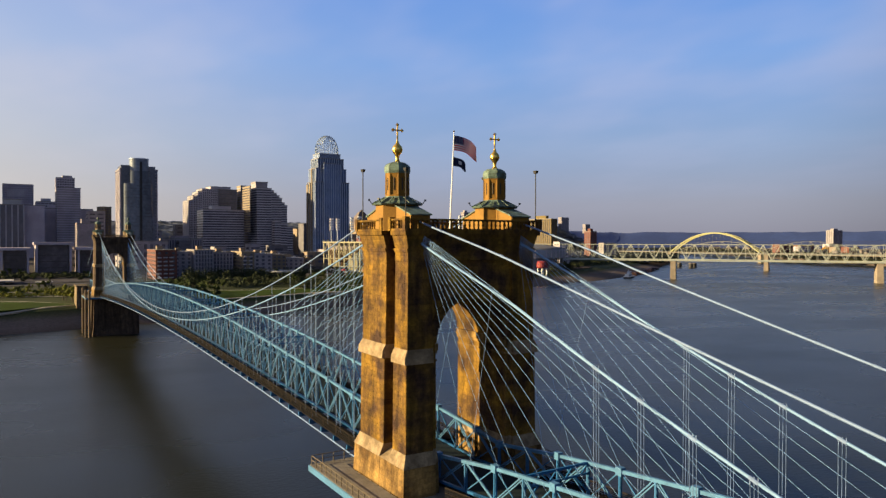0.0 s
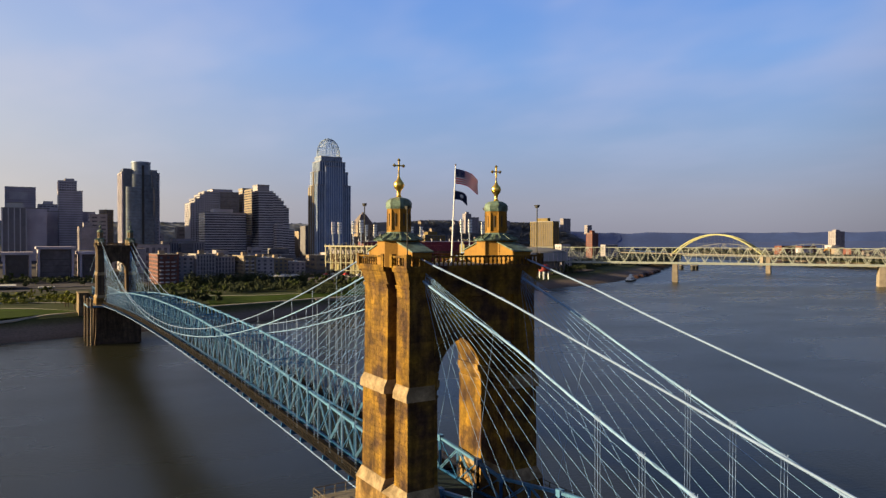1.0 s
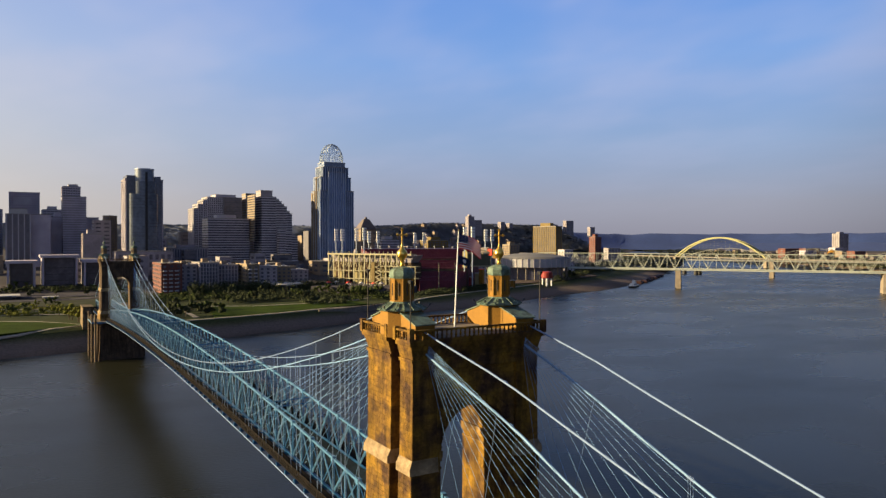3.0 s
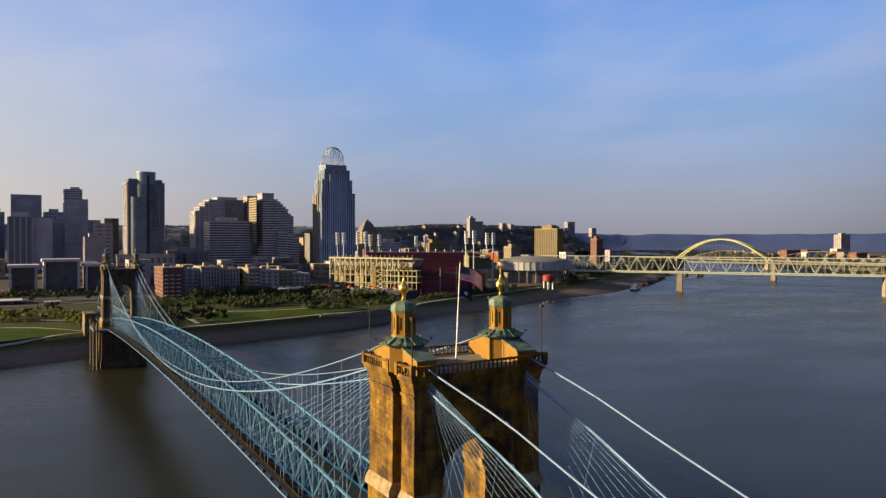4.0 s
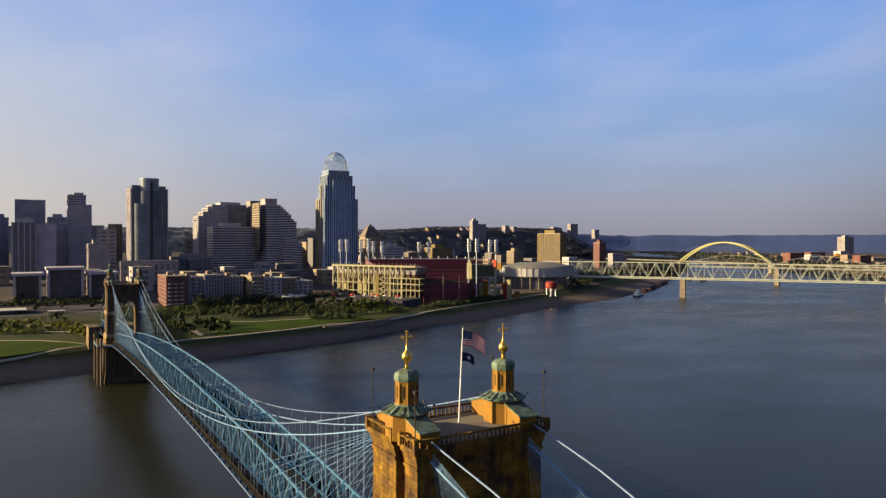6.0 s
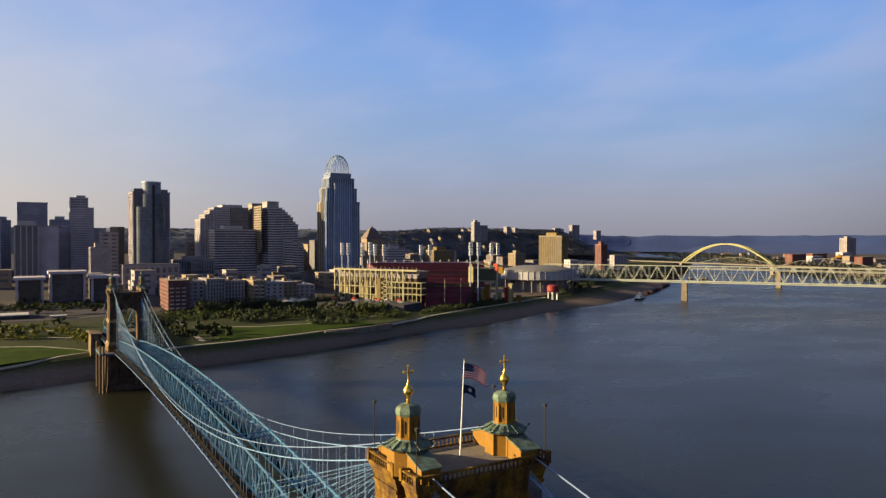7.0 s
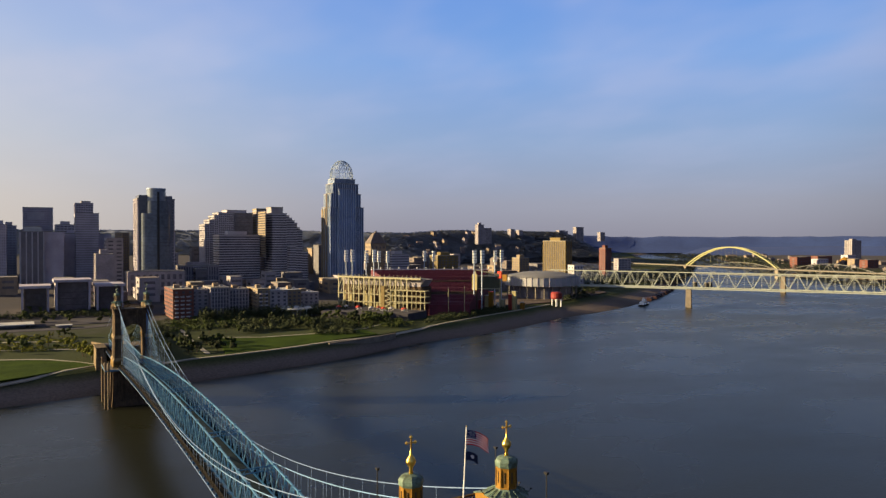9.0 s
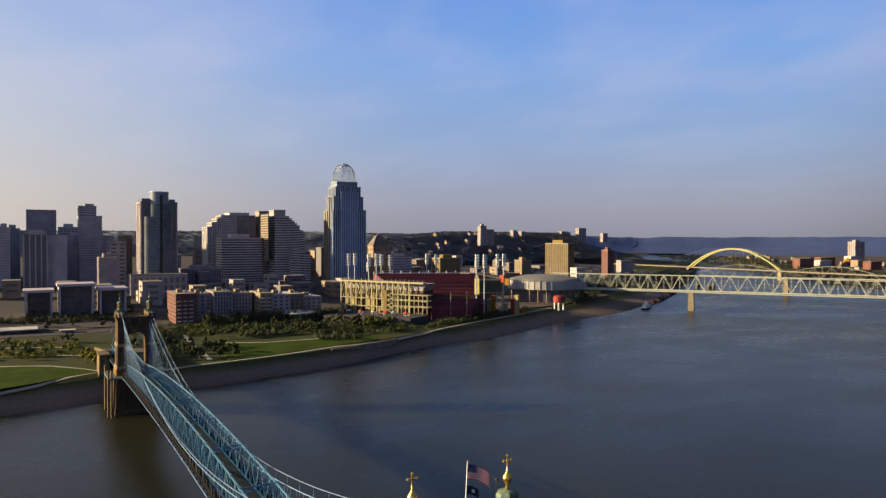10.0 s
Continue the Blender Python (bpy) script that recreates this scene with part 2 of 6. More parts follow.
leaf_dark = material("dark leaves", (0.046, 0.056, 0.026), 0.8, vary=0.35, scale=0.1, fine=1.2, bump=0, island=0.3, spec=0.08)
bark = material("bark", (0.09, 0.065, 0.045), 0.95, vary=0.3, fine=8, bump=0.3)
# distance haze is put into this hill's pale blue-grey
hill_mat = material("wooded hill with haze in its colour", (0.175, 0.195, 0.235), 0.95, vary=0.2, scale=0.012, fine=0.08, bump=0.1)
# the saturated blue stands for haze over the farthest hills
hill_far = material("far wooded hill with haze in its blue", (0.027, 0.052, 0.165), 0.95, vary=0.15, scale=0.006, fine=0.05, bump=0.1)


def glass(name, colour, rough=0.12, spec=0.6):
    m = material(name, colour, rough, vary=0.3, scale=0.05, fine=0.3, bump=0.04, spec=spec, island=0.25)
    return m


# city glass is lightened too, as haze would lift far windows
glass_dark = glass("dark window glass lifted for haze", (0.150, 0.140, 0.165), 0.25, 0.35)
window_glass = glass("dark room window glass lifted for haze", (0.115, 0.108, 0.125), 0.25, 0.35)
glass_blue = glass("blue curtain wall glass", (0.095, 0.150, 0.285), 0.15, 0.6)
fin_metal = material("pale blue metal fin", (0.40, 0.46, 0.56), 0.4, vary=0.12, scale=0.05, fine=0.5, bump=0.05)
glass_grey = glass("grey curtain wall glass", (0.105, 0.11, 0.14), 0.2, 0.5)

glass_teal = glass("teal curtain wall glass", (0.150, 0.180, 0.225), 0.25, 0.45)
dull_brown = material("dull brown brick", (0.150, 0.122, 0.115), 0.9, vary=0.25, scale=0.2, fine=2, bump=0.2)
# old stone, its tone raised for haze
stone_old = material("sooty old stone lifted for haze", (0.300, 0.268, 0.285), 0.85, vary=0.25, scale=0.08, fine=1, bump=0.1)
cream_wall = material("cream plaster wall", (0.30, 0.255, 0.125), 0.85, vary=0.2, scale=0.2, fine=2, bump=0.1)
tank_red = material("dull red painted steel", (0.22, 0.025, 0.02), 0.6, vary=0.2)
yellow_brick = material("mustard brick", (0.150, 0.108, 0.040), 0.85, vary=0.2, scale=0.15, fine=1.5, bump=0.1)


def water_material():
    m = bpy.data.materials.new("river water")
    m.use_nodes = True
    n, l = m.node_tree.nodes, m.node_tree.links
    b = n["Principled BSDF"]
    b.inputs["Roughness"].default_value = 0.16
    b.inputs["IOR"].default_value = 1.33
    b.inputs["Specular IOR Level"].default_value = 0.20
    b.inputs["Specular Tint"].default_value = (0.96, 1.0, 0.90, 1)
    geo = n.new("ShaderNodeNewGeometry")
    mp = n.new("ShaderNodeMapping"); mp.inputs["Scale"].default_value = (1.0, 1.7, 1.0); mp.inputs["Rotation"].default_value = (0, 0, radians(25))
    l.new(geo.outputs["Position"], mp.inputs[0])
    waves, swell, silt = (n.new("ShaderNodeTexNoise") for _ in range(3))
    for node, s, d in ((waves, 0.7, 3), (swell, 0.012, 3), (silt, 0.006, 4)):
        node.inputs["Scale"].default_value, node.inputs["Detail"].default_value = s, d
        l.new(mp.outputs[0], node.inputs["Vector"])
    ramp = n.new("ShaderNodeValToRGB")
    ramp.color_ramp.elements[0].color, ramp.color_ramp.elements[1].color = (0.0115, 0.0122, 0.0070, 1), (0.0155, 0.0162, 0.0100, 1)
    ramp.color_ramp.elements[0].position, ramp.color_ramp.elements[1].position = 0.4, 0.62
    l.new(silt.outputs["Fac"], ramp.inputs[0]); l.new(ramp.outputs[0], b.inputs["Base Color"])
    rr = n.new("ShaderNodeMapRange")
    rr.inputs["From Min"].default_value, rr.inputs["From Max"].default_value = 0.35, 0.7
    rr.inputs["To Min"].default_value, rr.inputs["To Max"].default_value = 0.25, 0.33
    l.new(swell.outputs["Fac"], rr.inputs[0]); l.new(rr.outputs[0], b.inputs["Roughness"])
    bp = n.new("ShaderNodeBump"); bp.inputs["Strength"].default_value, bp.inputs["Distance"].default_value = 0.28, 0.2
    l.new(waves.outputs["Fac"], bp.inputs["Height"]); l.new(bp.outputs[0], b.inputs["Normal"])
    return m


water_mat = water_material()


def bank_material():
    """Mud and stones at the foot of the bank, rough grass above, by height."""
    m = bpy.data.materials.new("river bank")
    m.use_nodes = True
    n, l = m.node_tree.nodes, m.node_tree.links
    b = n["Principled BSDF"]
    geo, sep = n.new("ShaderNodeNewGeometry"), n.new("ShaderNodeSeparateXYZ")
    l.new(geo.outputs["Position"], sep.inputs[0])
    nz, fine = n.new("ShaderNodeTexNoise"), n.new("ShaderNodeTexNoise")
    nz.inputs["Scale"].default_value, nz.inputs["Detail"].default_value = 0.05, 5
    fine.inputs["Scale"].default_value, fine.inputs["Detail"].default_value = 0.7, 4
    l.new(geo.outputs["Position"], nz.inputs["Vector"]); l.new(geo.outputs["Position"], fine.inputs["Vector"])
    a1 = n.new("ShaderNodeMath"); a1.operation = "MULTIPLY_ADD"; a1.inputs[1].default_value = 3.0
    l.new(nz.outputs["Fac"], a1.inputs[0]); l.new(sep.outputs["Z"], a1.inputs[2])
    f = n.new("ShaderNodeMapRange"); f.inputs["From Min"].default_value, f.inputs["From Max"].default_value = 1.0, 16.0
    l.new(a1.outputs[0], f.inputs[0])
    ramp = n.new("ShaderNodeValToRGB")
    e = ramp.color_ramp.elements
    e[0].position, e[0].color = 0.0, (0.100, 0.080, 0.062, 1)
    e[1].position, e[1].color = 1.0, (0.066, 0.060, 0.060, 1)
    for p, col in ((0.19, (0.140, 0.110, 0.094, 1)), (0.36, (0.136, 0.110, 0.090, 1)), (0.50, (0.088, 0.082, 0.044, 1)), (0.60, (0.046, 0.056, 0.022, 1)), (0.74, (0.036, 0.043, 0.019, 1)), (0.86, (0.066, 0.060, 0.060, 1))):
        k = e.new(p); k.color = col
    l.new(f.outputs[0], ramp.inputs[0])
    g = n.new("ShaderNodeMapRange"); g.inputs["From Min"].default_value, g.inputs["From Max"].default_value = 0.3, 0.7
    g.inputs["To Min"].default_value, g.inputs["To Max"].default_value = 0.80, 1.18
    l.new(fine.outputs["Fac"], g.inputs[0])
    mul = n.new("ShaderNodeVectorMath"); mul.operation = "SCALE"
    l.new(ramp.outputs[0], mul.inputs[0]); l.new(g.outputs[0], mul.inputs["Scale"]); l.new(mul.outputs[0], b.inputs["Base Color"])
    b.inputs["Roughness"].default_value, b.inputs["Specular IOR Level"].default_value = 0.95, 0.05
    bp = n.new("ShaderNodeBump"); bp.inputs["Strength"].default_value, bp.inputs["Distance"].default_value = 0.22, 0.4
    l.new(fine.outputs["Fac"], bp.inputs["Height"]); l.new(bp.outputs[0], b.inputs["Normal"])
    return m


bank_mat = bank_material()


# ---- building blocks ----
class Shape:
    """Collects corners and faces of one mesh."""
    def __init__(self):
        self.v, self.f = [], []

    def box(self, x0, x1, y0, y1, z0, z1):
        return self.frustum([(x0, y0), (x1, y0), (x1, y1), (x0, y1)], z0, [(x0, y0), (x1, y0), (x1, y1), (x0, y1)], z1)

    def frustum(self, low, z0, high, z1):
        k, m = len(self.v), len(low)
        self.v += [(x, y, z0) for x, y in low] + [(x, y, z1) for x, y in high]
        self.f += [(k + i, k + (i + 1) % m, k + m + (i + 1) % m, k + m + i) for i in range(m)]
        self.f += [tuple(k + i for i in reversed(range(m))), tuple(k + m + i for i in range(m))]
        return self

    def tube(self, points, r, sides=6):
        k, m = len(self.v), len(points)
        for i, p in enumerate(points):
            a, b = Vector(points[max(i - 1, 0)]), Vector(points[min(i + 1, m - 1)])
            d = (b - a).normalized()
            side = d.cross(Vector((0, 0, 1)) if abs(d.z) < 0.98 else Vector((1, 0, 0))).normalized()
            up = side.cross(d)
            rr = r[i] if isinstance(r, (list, tuple)) else r
            for s in range(sides):
                q = 2 * math.pi * (s + 0.5) / sides
                self.v.append(tuple(Vector(p) + side * math.cos(q) * rr + up * math.sin(q) * rr))
        for i in range(m - 1):
            for s in range(sides):
                t = (s + 1) % sides
                self.f.append((k + i * sides + s, k + i * sides + t, k + (i + 1) * sides + t, k + (i + 1) * sides + s))
        self.f += [tuple(k + s for s in reversed(range(sides))), tuple(k + (m - 1) * sides + s for s in range(sides))]
        return self

    def bar(self, p, q, w, h=None):
        """A straight bar of w by h from p to q."""
        p, q, h = Vector(p), Vector(q), h or w
        d = (q - p).normalized()
        side = d.cross(Vector((0, 0, 1)) if abs(d.z) < 0.98 else Vector((0, 1, 0))).normalized() * w / 2
        up = side.cross(d).normalized() * h / 2
        k = len(self.v)
        for e in (p, q):
            self.v += [tuple(e - side - up), tuple(e + side - up), tuple(e + side + up), tuple(e - side + up)]
        self.f += [(k + 3, k + 2, k + 1, k), (k + 4, k + 5, k + 6, k + 7)] + [(k + i, k + (i + 1) % 4, k + 4 + (i + 1) % 4, k + 4 + i) for i in range(4)]
        return self

    def lathe(self, cx, cy, profile, sides=12, turn=0.0):
        k = len(self.v)
        for r, z in profile:
            for s in range(sides):
                a = 2 * math.pi * s / sides + turn
                self.v.append((cx + r * math.cos(a), cy + r * math.sin(a), z))
        for i in range(len(profile) - 1):
            for s in range(sides):
                t = (s + 1) % sides
                self.f.append((k + i * sides + s, k + i * sides + t, k + (i + 1) * sides + t, k + (i + 1) * sides + s))
        self.f += [tuple(k + s for s in reversed(range(sides))), tuple(k + (len(profile) - 1) * sides + s for s in range(sides))]
        return self

    def mesh(self, name, mat, smooth=False):
        me = bpy.data.meshes.new(name)
        me.from_pydata(self.v, [], self.f)
        me.materials.append(mat)
        if smooth:
            me.shade_smooth()
        return me


def thing(name, label, category, group="", at=(0, 0, 0), turn=0, kind=""):
    ob = new(name)
    ob.matrix_basis = pose(*at, 0, 0, turn)
    ob.empty_display_size = 0.2
    return tagged(ob, label, category, group, kind)


def part(name, shape, mat, parent, label="", smooth=False):
    me = shape.mesh(name, mat, smooth) if isinstance(shape, Shape) else shape
    ob = new(name, me)
    ob.parent = parent
    return tagged(ob, label)


def solid(name, shape, mat, label, category="", group="", kind="", smooth=False):
    return tagged(new(name, shape.mesh(name, mat, smooth)), label, category, group, kind)


def placed(name, me, parent, x=0, y=0, z=0, rx=0, ry=0, rz=0, s=None):
    """Another object on a mesh that is there already."""
    ob = new(name, me)
    ob.parent = parent
    ob.matrix_basis = pose(x, y, z, rx, ry, rz) @ (Matrix.Diagonal((*s, 1)) if s else Matrix())
    return ob


def lerp(a, b, t):
    return a + (b - a) * t


# ---- ground, river, banks ----
NORTH = [(-5000, -900), (-1500, 60), (-400, 270), (-120, 325), (-60, 341), (-45, 345), (-30, 346), (-12, 351), (37, 359.5), (63, 365), (95, 375), (120, 380), (160, 395), (198, 415), (238, 432),
         (282, 442), (318, 450), (356, 467), (399, 487), (450, 512), (494, 526), (546, 544), (600, 566), (660, 600), (729, 639), (809, 695), (885, 745), (991, 830), (1350, 1105),
         (1644, 1344), (1880, 1545), (2030, 1890), (2600, 2480), (3000, 2750), (4600, 3700)]
SOUTH = [(-5000, -1300), (-1500, -250), (-400, -150), (0, -120), (500, -80), (900, 60), (1250, 470), (1600, 940), (2050, 1500), (2450, 1880), (3000, 2380), (4600, 3300)]
BANK = [(-5000, 0.7), (-60, 0.7), (-10, 0.95), (41, 0.62), (90, 0.48), (150, 0.52), (225, 0.45), (280, 0.68), (324, 1.0), (420, 1.0), (560, 1.7), (5000, 1.7)]


def shore(line, x):
    for (a, b), (c, d) in zip(line, line[1:]):
        if x <= c:
            return lerp(b, d, (x - a) / (c - a))
    return line[-1][1]


def bank_width(x):
    """The bank is steep below the park and widens to a mud flat past the arena."""
    return shore(BANK, x)


def make_ground():
    s = Shape()
    xs = sorted(set([a for a, _ in NORTH] + [a for a, _ in SOUTH] + list(range(-300, 900, 12)) + list(range(900, 4600, 150)) + list(range(-5000, -300, 300)) + [4900]))
    rows = []
    for x in xs:
        n, q = shore(NORTH, x), shore(SOUTH, x)
        col = [(-5000, 14), (q - 600, 14), (q - 60, 11), (q - 25, 8), (q, 0.2), (q + (n - q) * 0.12, -6), (q + (n - q) * 0.5, -9), (q + (n - q) * 0.9, -5)]
        j, w = noise.noise((x * 0.02, 3.1, 0)) * 3, bank_width(x)
        col += [(n - 4, -1.0), (n + j * 0.4, 0.3), (n + 9 * w + j * w, 2.6), (n + 20 * w + j * w, 5.2), (n + 29 * w + j * w, 8.6), (n + 34 * w + j * w, 9.6), (n + 64, 10), (n + 160, 10.5), (n + 260, 12), (n + 500, 22), (n + 1200, 30), (max(5000, n + 1300), 34)]
        rows.append([(x, y, z) for y, z in col])
    for r in rows:
        s.v += r
    m = len(rows[0])
    for i in range(len(rows) - 1):
        for j in range(m - 1):
            s.f.append((i * m + j, (i + 1) * m + j, (i + 1) * m + j + 1, i * m + j + 1))
    return solid("ground", s, bank_mat, "muddy river banks rising to city ground", "ground", kind="structure")


make_ground()
s = Shape()
s.v, s.f = [(-5000, -5000, 0), (5000, -5000, 0), (5000, 5000, 0), (-5000, 5000, 0)], [(0, 1, 2, 3)]
solid("water", s, water_mat, "calm dark grey-green river with faint ripples", "river", kind="structure")


def ground_z(x, y):
    d = y - shore(NORTH, x)
    w = bank_width(x)
    pts = [(-4, -1), (0, 0.3), (9 * w, 2.6), (20 * w, 5.2), (29 * w, 8.6), (34 * w, 9.6), (64, 10), (160, 10.5), (260, 12), (500, 22), (1200, 30), (9999, 34)]
    for (a, b), (c, e) in zip(pts, pts[1:]):
        if d <= c:
            return lerp(b, e, (d - a) / (c - a))
    return 34


# ---- stone towers ----
LEG, HALF, ARCH_R, SPRING = 5.6, 5.75, 4.9, 36.3


def leg_outline(h, hy, side, rec=1.7, jamb=ARCH_R):
    p = [(-h, -hy), (-LEG, -hy), (-LEG, -hy + 0.5), (-jamb, -hy + 0.5), (-jamb, hy - 0.5), (-LEG, hy - 0.5), (-LEG, hy), (-h, hy),
         (-h, -0.5), (-h + rec, -0.5), (-h + rec, -2.7), (-h, -2.7)]
    return p if side < 0 else [(-x, y) for x, y in reversed(p)]


def whole_outline(h, hy, rec=1.7):
    w = [(-h, hy), (-h, -0.5), (-h + rec, -0.5), (-h + rec, -2.7), (-h, -2.7), (-h, -hy)]
    e = [(-x, y) for x, y in reversed(w)]
    return w + e


def rail_run(parent, pts, post, z0, z1, step, name, mat, top_w=0.12):
    """Posts along a line of corners, each a part, with a top and a middle rail."""
    me = Shape().box(-post / 2, post / 2, -post / 2, post / 2, 0, 1).mesh(name, mat)
    rail = Shape()
    for (x0, y0, a), (x1, y1, b) in zip(pts, pts[1:]):
        n = max(1, round(math.hypot(x1 - x0, y1 - y0) / step))
        for i in range(n):
            t = i / n
            placed(name, me, parent, lerp(x0, x1, t), lerp(y0, y1, t), lerp(a, b, t) + z0, s=(1, 1, z1 - z0))
        rail.bar((x0, y0, a + z1), (x1, y1, b + z1), top_w, 0.1)
        rail.bar((x0, y0, a + (z0 + z1) / 2), (x1, y1, b + (z0 + z1) / 2), top_w * 0.6, 0.08)
    part("rail", rail, mat, parent)


def stone_tower(Y, label, stone=stone, turret_paint=turret_paint, gold=gold):
    t = thing("bridge_tower", label, "tower", "stone towers of the bridge", (0, Y, 0))
    # pier in the water
    s = Shape()
    rect = lambda x, y: [(-x, -y), (x, -y), (x, y), (-x, y)]
    s.frustum(rect(11.0, 9.0), -6, rect(10.4, 8.4), 3).frustum(rect(10.2, 8.2), 3, rect(9.8, 7.4), 18.6)
    part("pier", s, stone, t, "dark stained sandstone pier")
    for sx in (-1, 1):
        for yy in (-4.6, 4.6):
            part("buttress", Shape().frustum([(sx * 10.5 + a, yy + b) for a, b in rect(0.8, 1.7)], -2, [(sx * 10.0 + a, yy + b) for a, b in rect(0.8, 1.5)], 18.5), stone, t)
    # platform round the foot, with a railing
    part("platform", Shape().frustum(rect(13.2, 10.6), 18.4, rect(13.7, 11.0), 18.95).box(-13.7, 13.7, -11, 11, 18.95, 19.5), concrete, t, "tan concrete walkway slab")
    for sx in (-1, 1):
        rail_run(t, [(sx * 7.6, -10.8, 0), (sx * 13.5, -10.8, 0), (sx * 13.5, 10.8, 0), (sx * 7.6, 10.8, 0)], 0.1, 19.5, 20.65, 1.5, "railing_post", rail_bronze, 0.06)
    for x0, x1, y0, y1 in ((-13.85, -13.7, -11.1, 11.1), (13.7, 13.85, -11.1, 11.1), (-13.7, 13.7, -11.15, -11.0), (-13.7, 13.7, 11.0, 11.15)):
        part("edge_beam", Shape().box(x0, x1, y0, y1, 18.7, 19.45), pale_blue_lit, t, "pale blue painted edge beam")
    for side in (-1, 1):
        s = Shape()
        s.frustum(leg_outline(9.75, 6.5, side, 0.03), 19.5, leg_outline(9.6, 6.35, side, 0.03), 22.9)
        part("plinth", s, stone_pale, t, "bleached stone plinth")
        part("plinth_weathering", Shape().frustum(leg_outline(9.68, 6.45, side, 0.03), 22.9, leg_outline(9.12, 5.85, side), 24.3), stone_light, t, "pale sloped limestone course")
        part("lower_shaft", Shape().frustum(leg_outline(9.08, 5.82, side), 24.3, leg_outline(8.98, 5.76, side), 34.2), stone, t)
        part("string_course", Shape().frustum(leg_outline(9.3, 6.0, side, jamb=5.3), 34.2, leg_outline(9.25, 5.95, side, jamb=5.3), 35.0).frustum(leg_outline(9.25, 5.95, side, jamb=5.3), 35.0, leg_outline(8.85, 5.75, side, jamb=5.3), 35.8), stone_light, t, "pale limestone band")
        part("jamb_stone", Shape().box(*sorted((side * 5.25, side * ARCH_R)), -5.2, 5.2, 34.2, 35.8), stone, t)
        for x, z0, z1 in ((4.62, 35.45, 36.2), (4.75, 35.1, 35.45), (4.8, 34.2, 34.45)):
            part("impost", Shape().box(*sorted((side * 5.0, side * x)), -5.3, 5.3, z0, z1), stone_pale, t, "bleached moulded impost stone")
        part("upper_shaft", Shape().frustum(leg_outline(8.82, 5.72, side), 35.8, leg_outline(8.72, 5.66, side), 45.6), stone, t)
    # wall over the arch
    hy = 5.22
    s = Shape()
    xs = [-ARCH_R * math.cos(math.pi * i / 24) for i in range(25)]
    for i, x in enumerate(xs):
        z = SPRING + math.sqrt(max(0, ARCH_R ** 2 - x * x))
        s.v += [(x, -hy, z), (x, -hy, 45.6), (x, hy, z), (x, hy, 45.6)]
        if i:
            k = 4 * i - 4
            s.f += [(k, k + 4, k + 5, k + 1), (k + 6, k + 2, k + 3, k + 7), (k + 4, k, k + 2, k + 6), (k + 1, k + 5, k + 7, k + 3)]
    part("arch_wall", s, stone, t)
    for face in (-1, 1):
        n = 19
        for i in range(n):
            a0, a1 = math.pi * i / n + 0.006, math.pi * (i + 1) / n - 0.006
            big = 1.35 if i == n // 2 else 1.0
            s = Shape()
            ring = [(ARCH_R - 0.02, a0), (ARCH_R - 0.02, a1), (ARCH_R + big, a1), (ARCH_R + big, a0)]
            for y in (face * hy, face * (hy + 0.22)):
                s.v += [(-r * math.cos(a), y, SPRING + r * math.sin(a)) for r, a in ring]
            s.f += [(0, 1, 2, 3), (7, 6, 5, 4)] + [(i2, 4 + i2, 4 + (i2 + 1) % 4, (i2 + 1) % 4) for i2 in range(4)]
            part("voussoir", s, stone, t)
    # cornice, parapet, roof deck
    part("frieze", Shape().frustum(whole_outline(8.76, 5.7), 45.6, whole_outline(8.76, 5.7), 46.6), stone, t)
    part("moulding", Shape().frustum(whole_outline(8.9, 5.82), 46.6, whole_outline(8.95, 5.86), 47.0), stone, t)
    part("cornice", Shape().frustum(whole_outline(8.76, 5.72), 47.0, whole_outline(9.15, 6.05), 48.5), stone, t)
    part("roof_deck", Shape().frustum(whole_outline(9.35, 6.25), 48.5, whole_outline(9.4, 6.3), 49.0), stone, t)
    part("roof_slab", Shape().frustum(whole_outline(8.6, 5.5), 49.0, whole_outline(8.6, 5.5), 49.2), concrete, t, "grey concrete roof")
    top = whole_outline(9.25, 6.15)
    kerb, coping = Shape(), Shape()
    bal = Shape().lathe(0, 0, [(0.13, 0), (0.13, 0.12), (0.09, 0.2), (0.15, 0.45), (0.08, 0.75), (0.13, 0.85), (0.13, 0.95)], 6).mesh("baluster", stone)
    post = Shape().box(-0.3, 0.3, -0.3, 0.3, 0, 1.5).mesh("parapet_post", stone)
    for (x0, y0), (x1, y1) in zip(top, top[1:] + top[:1]):
        ln = math.hypot(x1 - x0, y1 - y0)
        kerb.bar((x0, y0, 49.1), (x1, y1, 49.1), 0.4, 0.24)
        coping.bar((x0, y0, 50.22), (x1, y1, 50.22), 0.42, 0.2)
        placed("parapet_post", post, t, x0, y0, 49.0)
        n = max(1, int(ln / 0.6))
        for i in range(n):
            u = (i + 0.5) / n
            placed("baluster", bal, t, lerp(x0, x1, u), lerp(y0, y1, u), 49.2)
    part("parapet_kerb", kerb, stone, t)
    part("coping", coping, stone, t)
    # turrets
    for sx in (-1, 1):
        cx = sx * 7.05
        octa = [(cx + 2.55 * math.cos(math.radians(22.5 + 45 * i)), 2.55 * math.sin(math.radians(22.5 + 45 * i))) for i in range(8)]
        house = part("turret_base", Shape().frustum(octa, 49.0, octa, 52.1), turret_paint, t, "ochre painted octagonal base")
        for sy in (-1, 1):
            s = Shape()
            a, b, w = sy * 2.0, sy * 5.5, 1.25
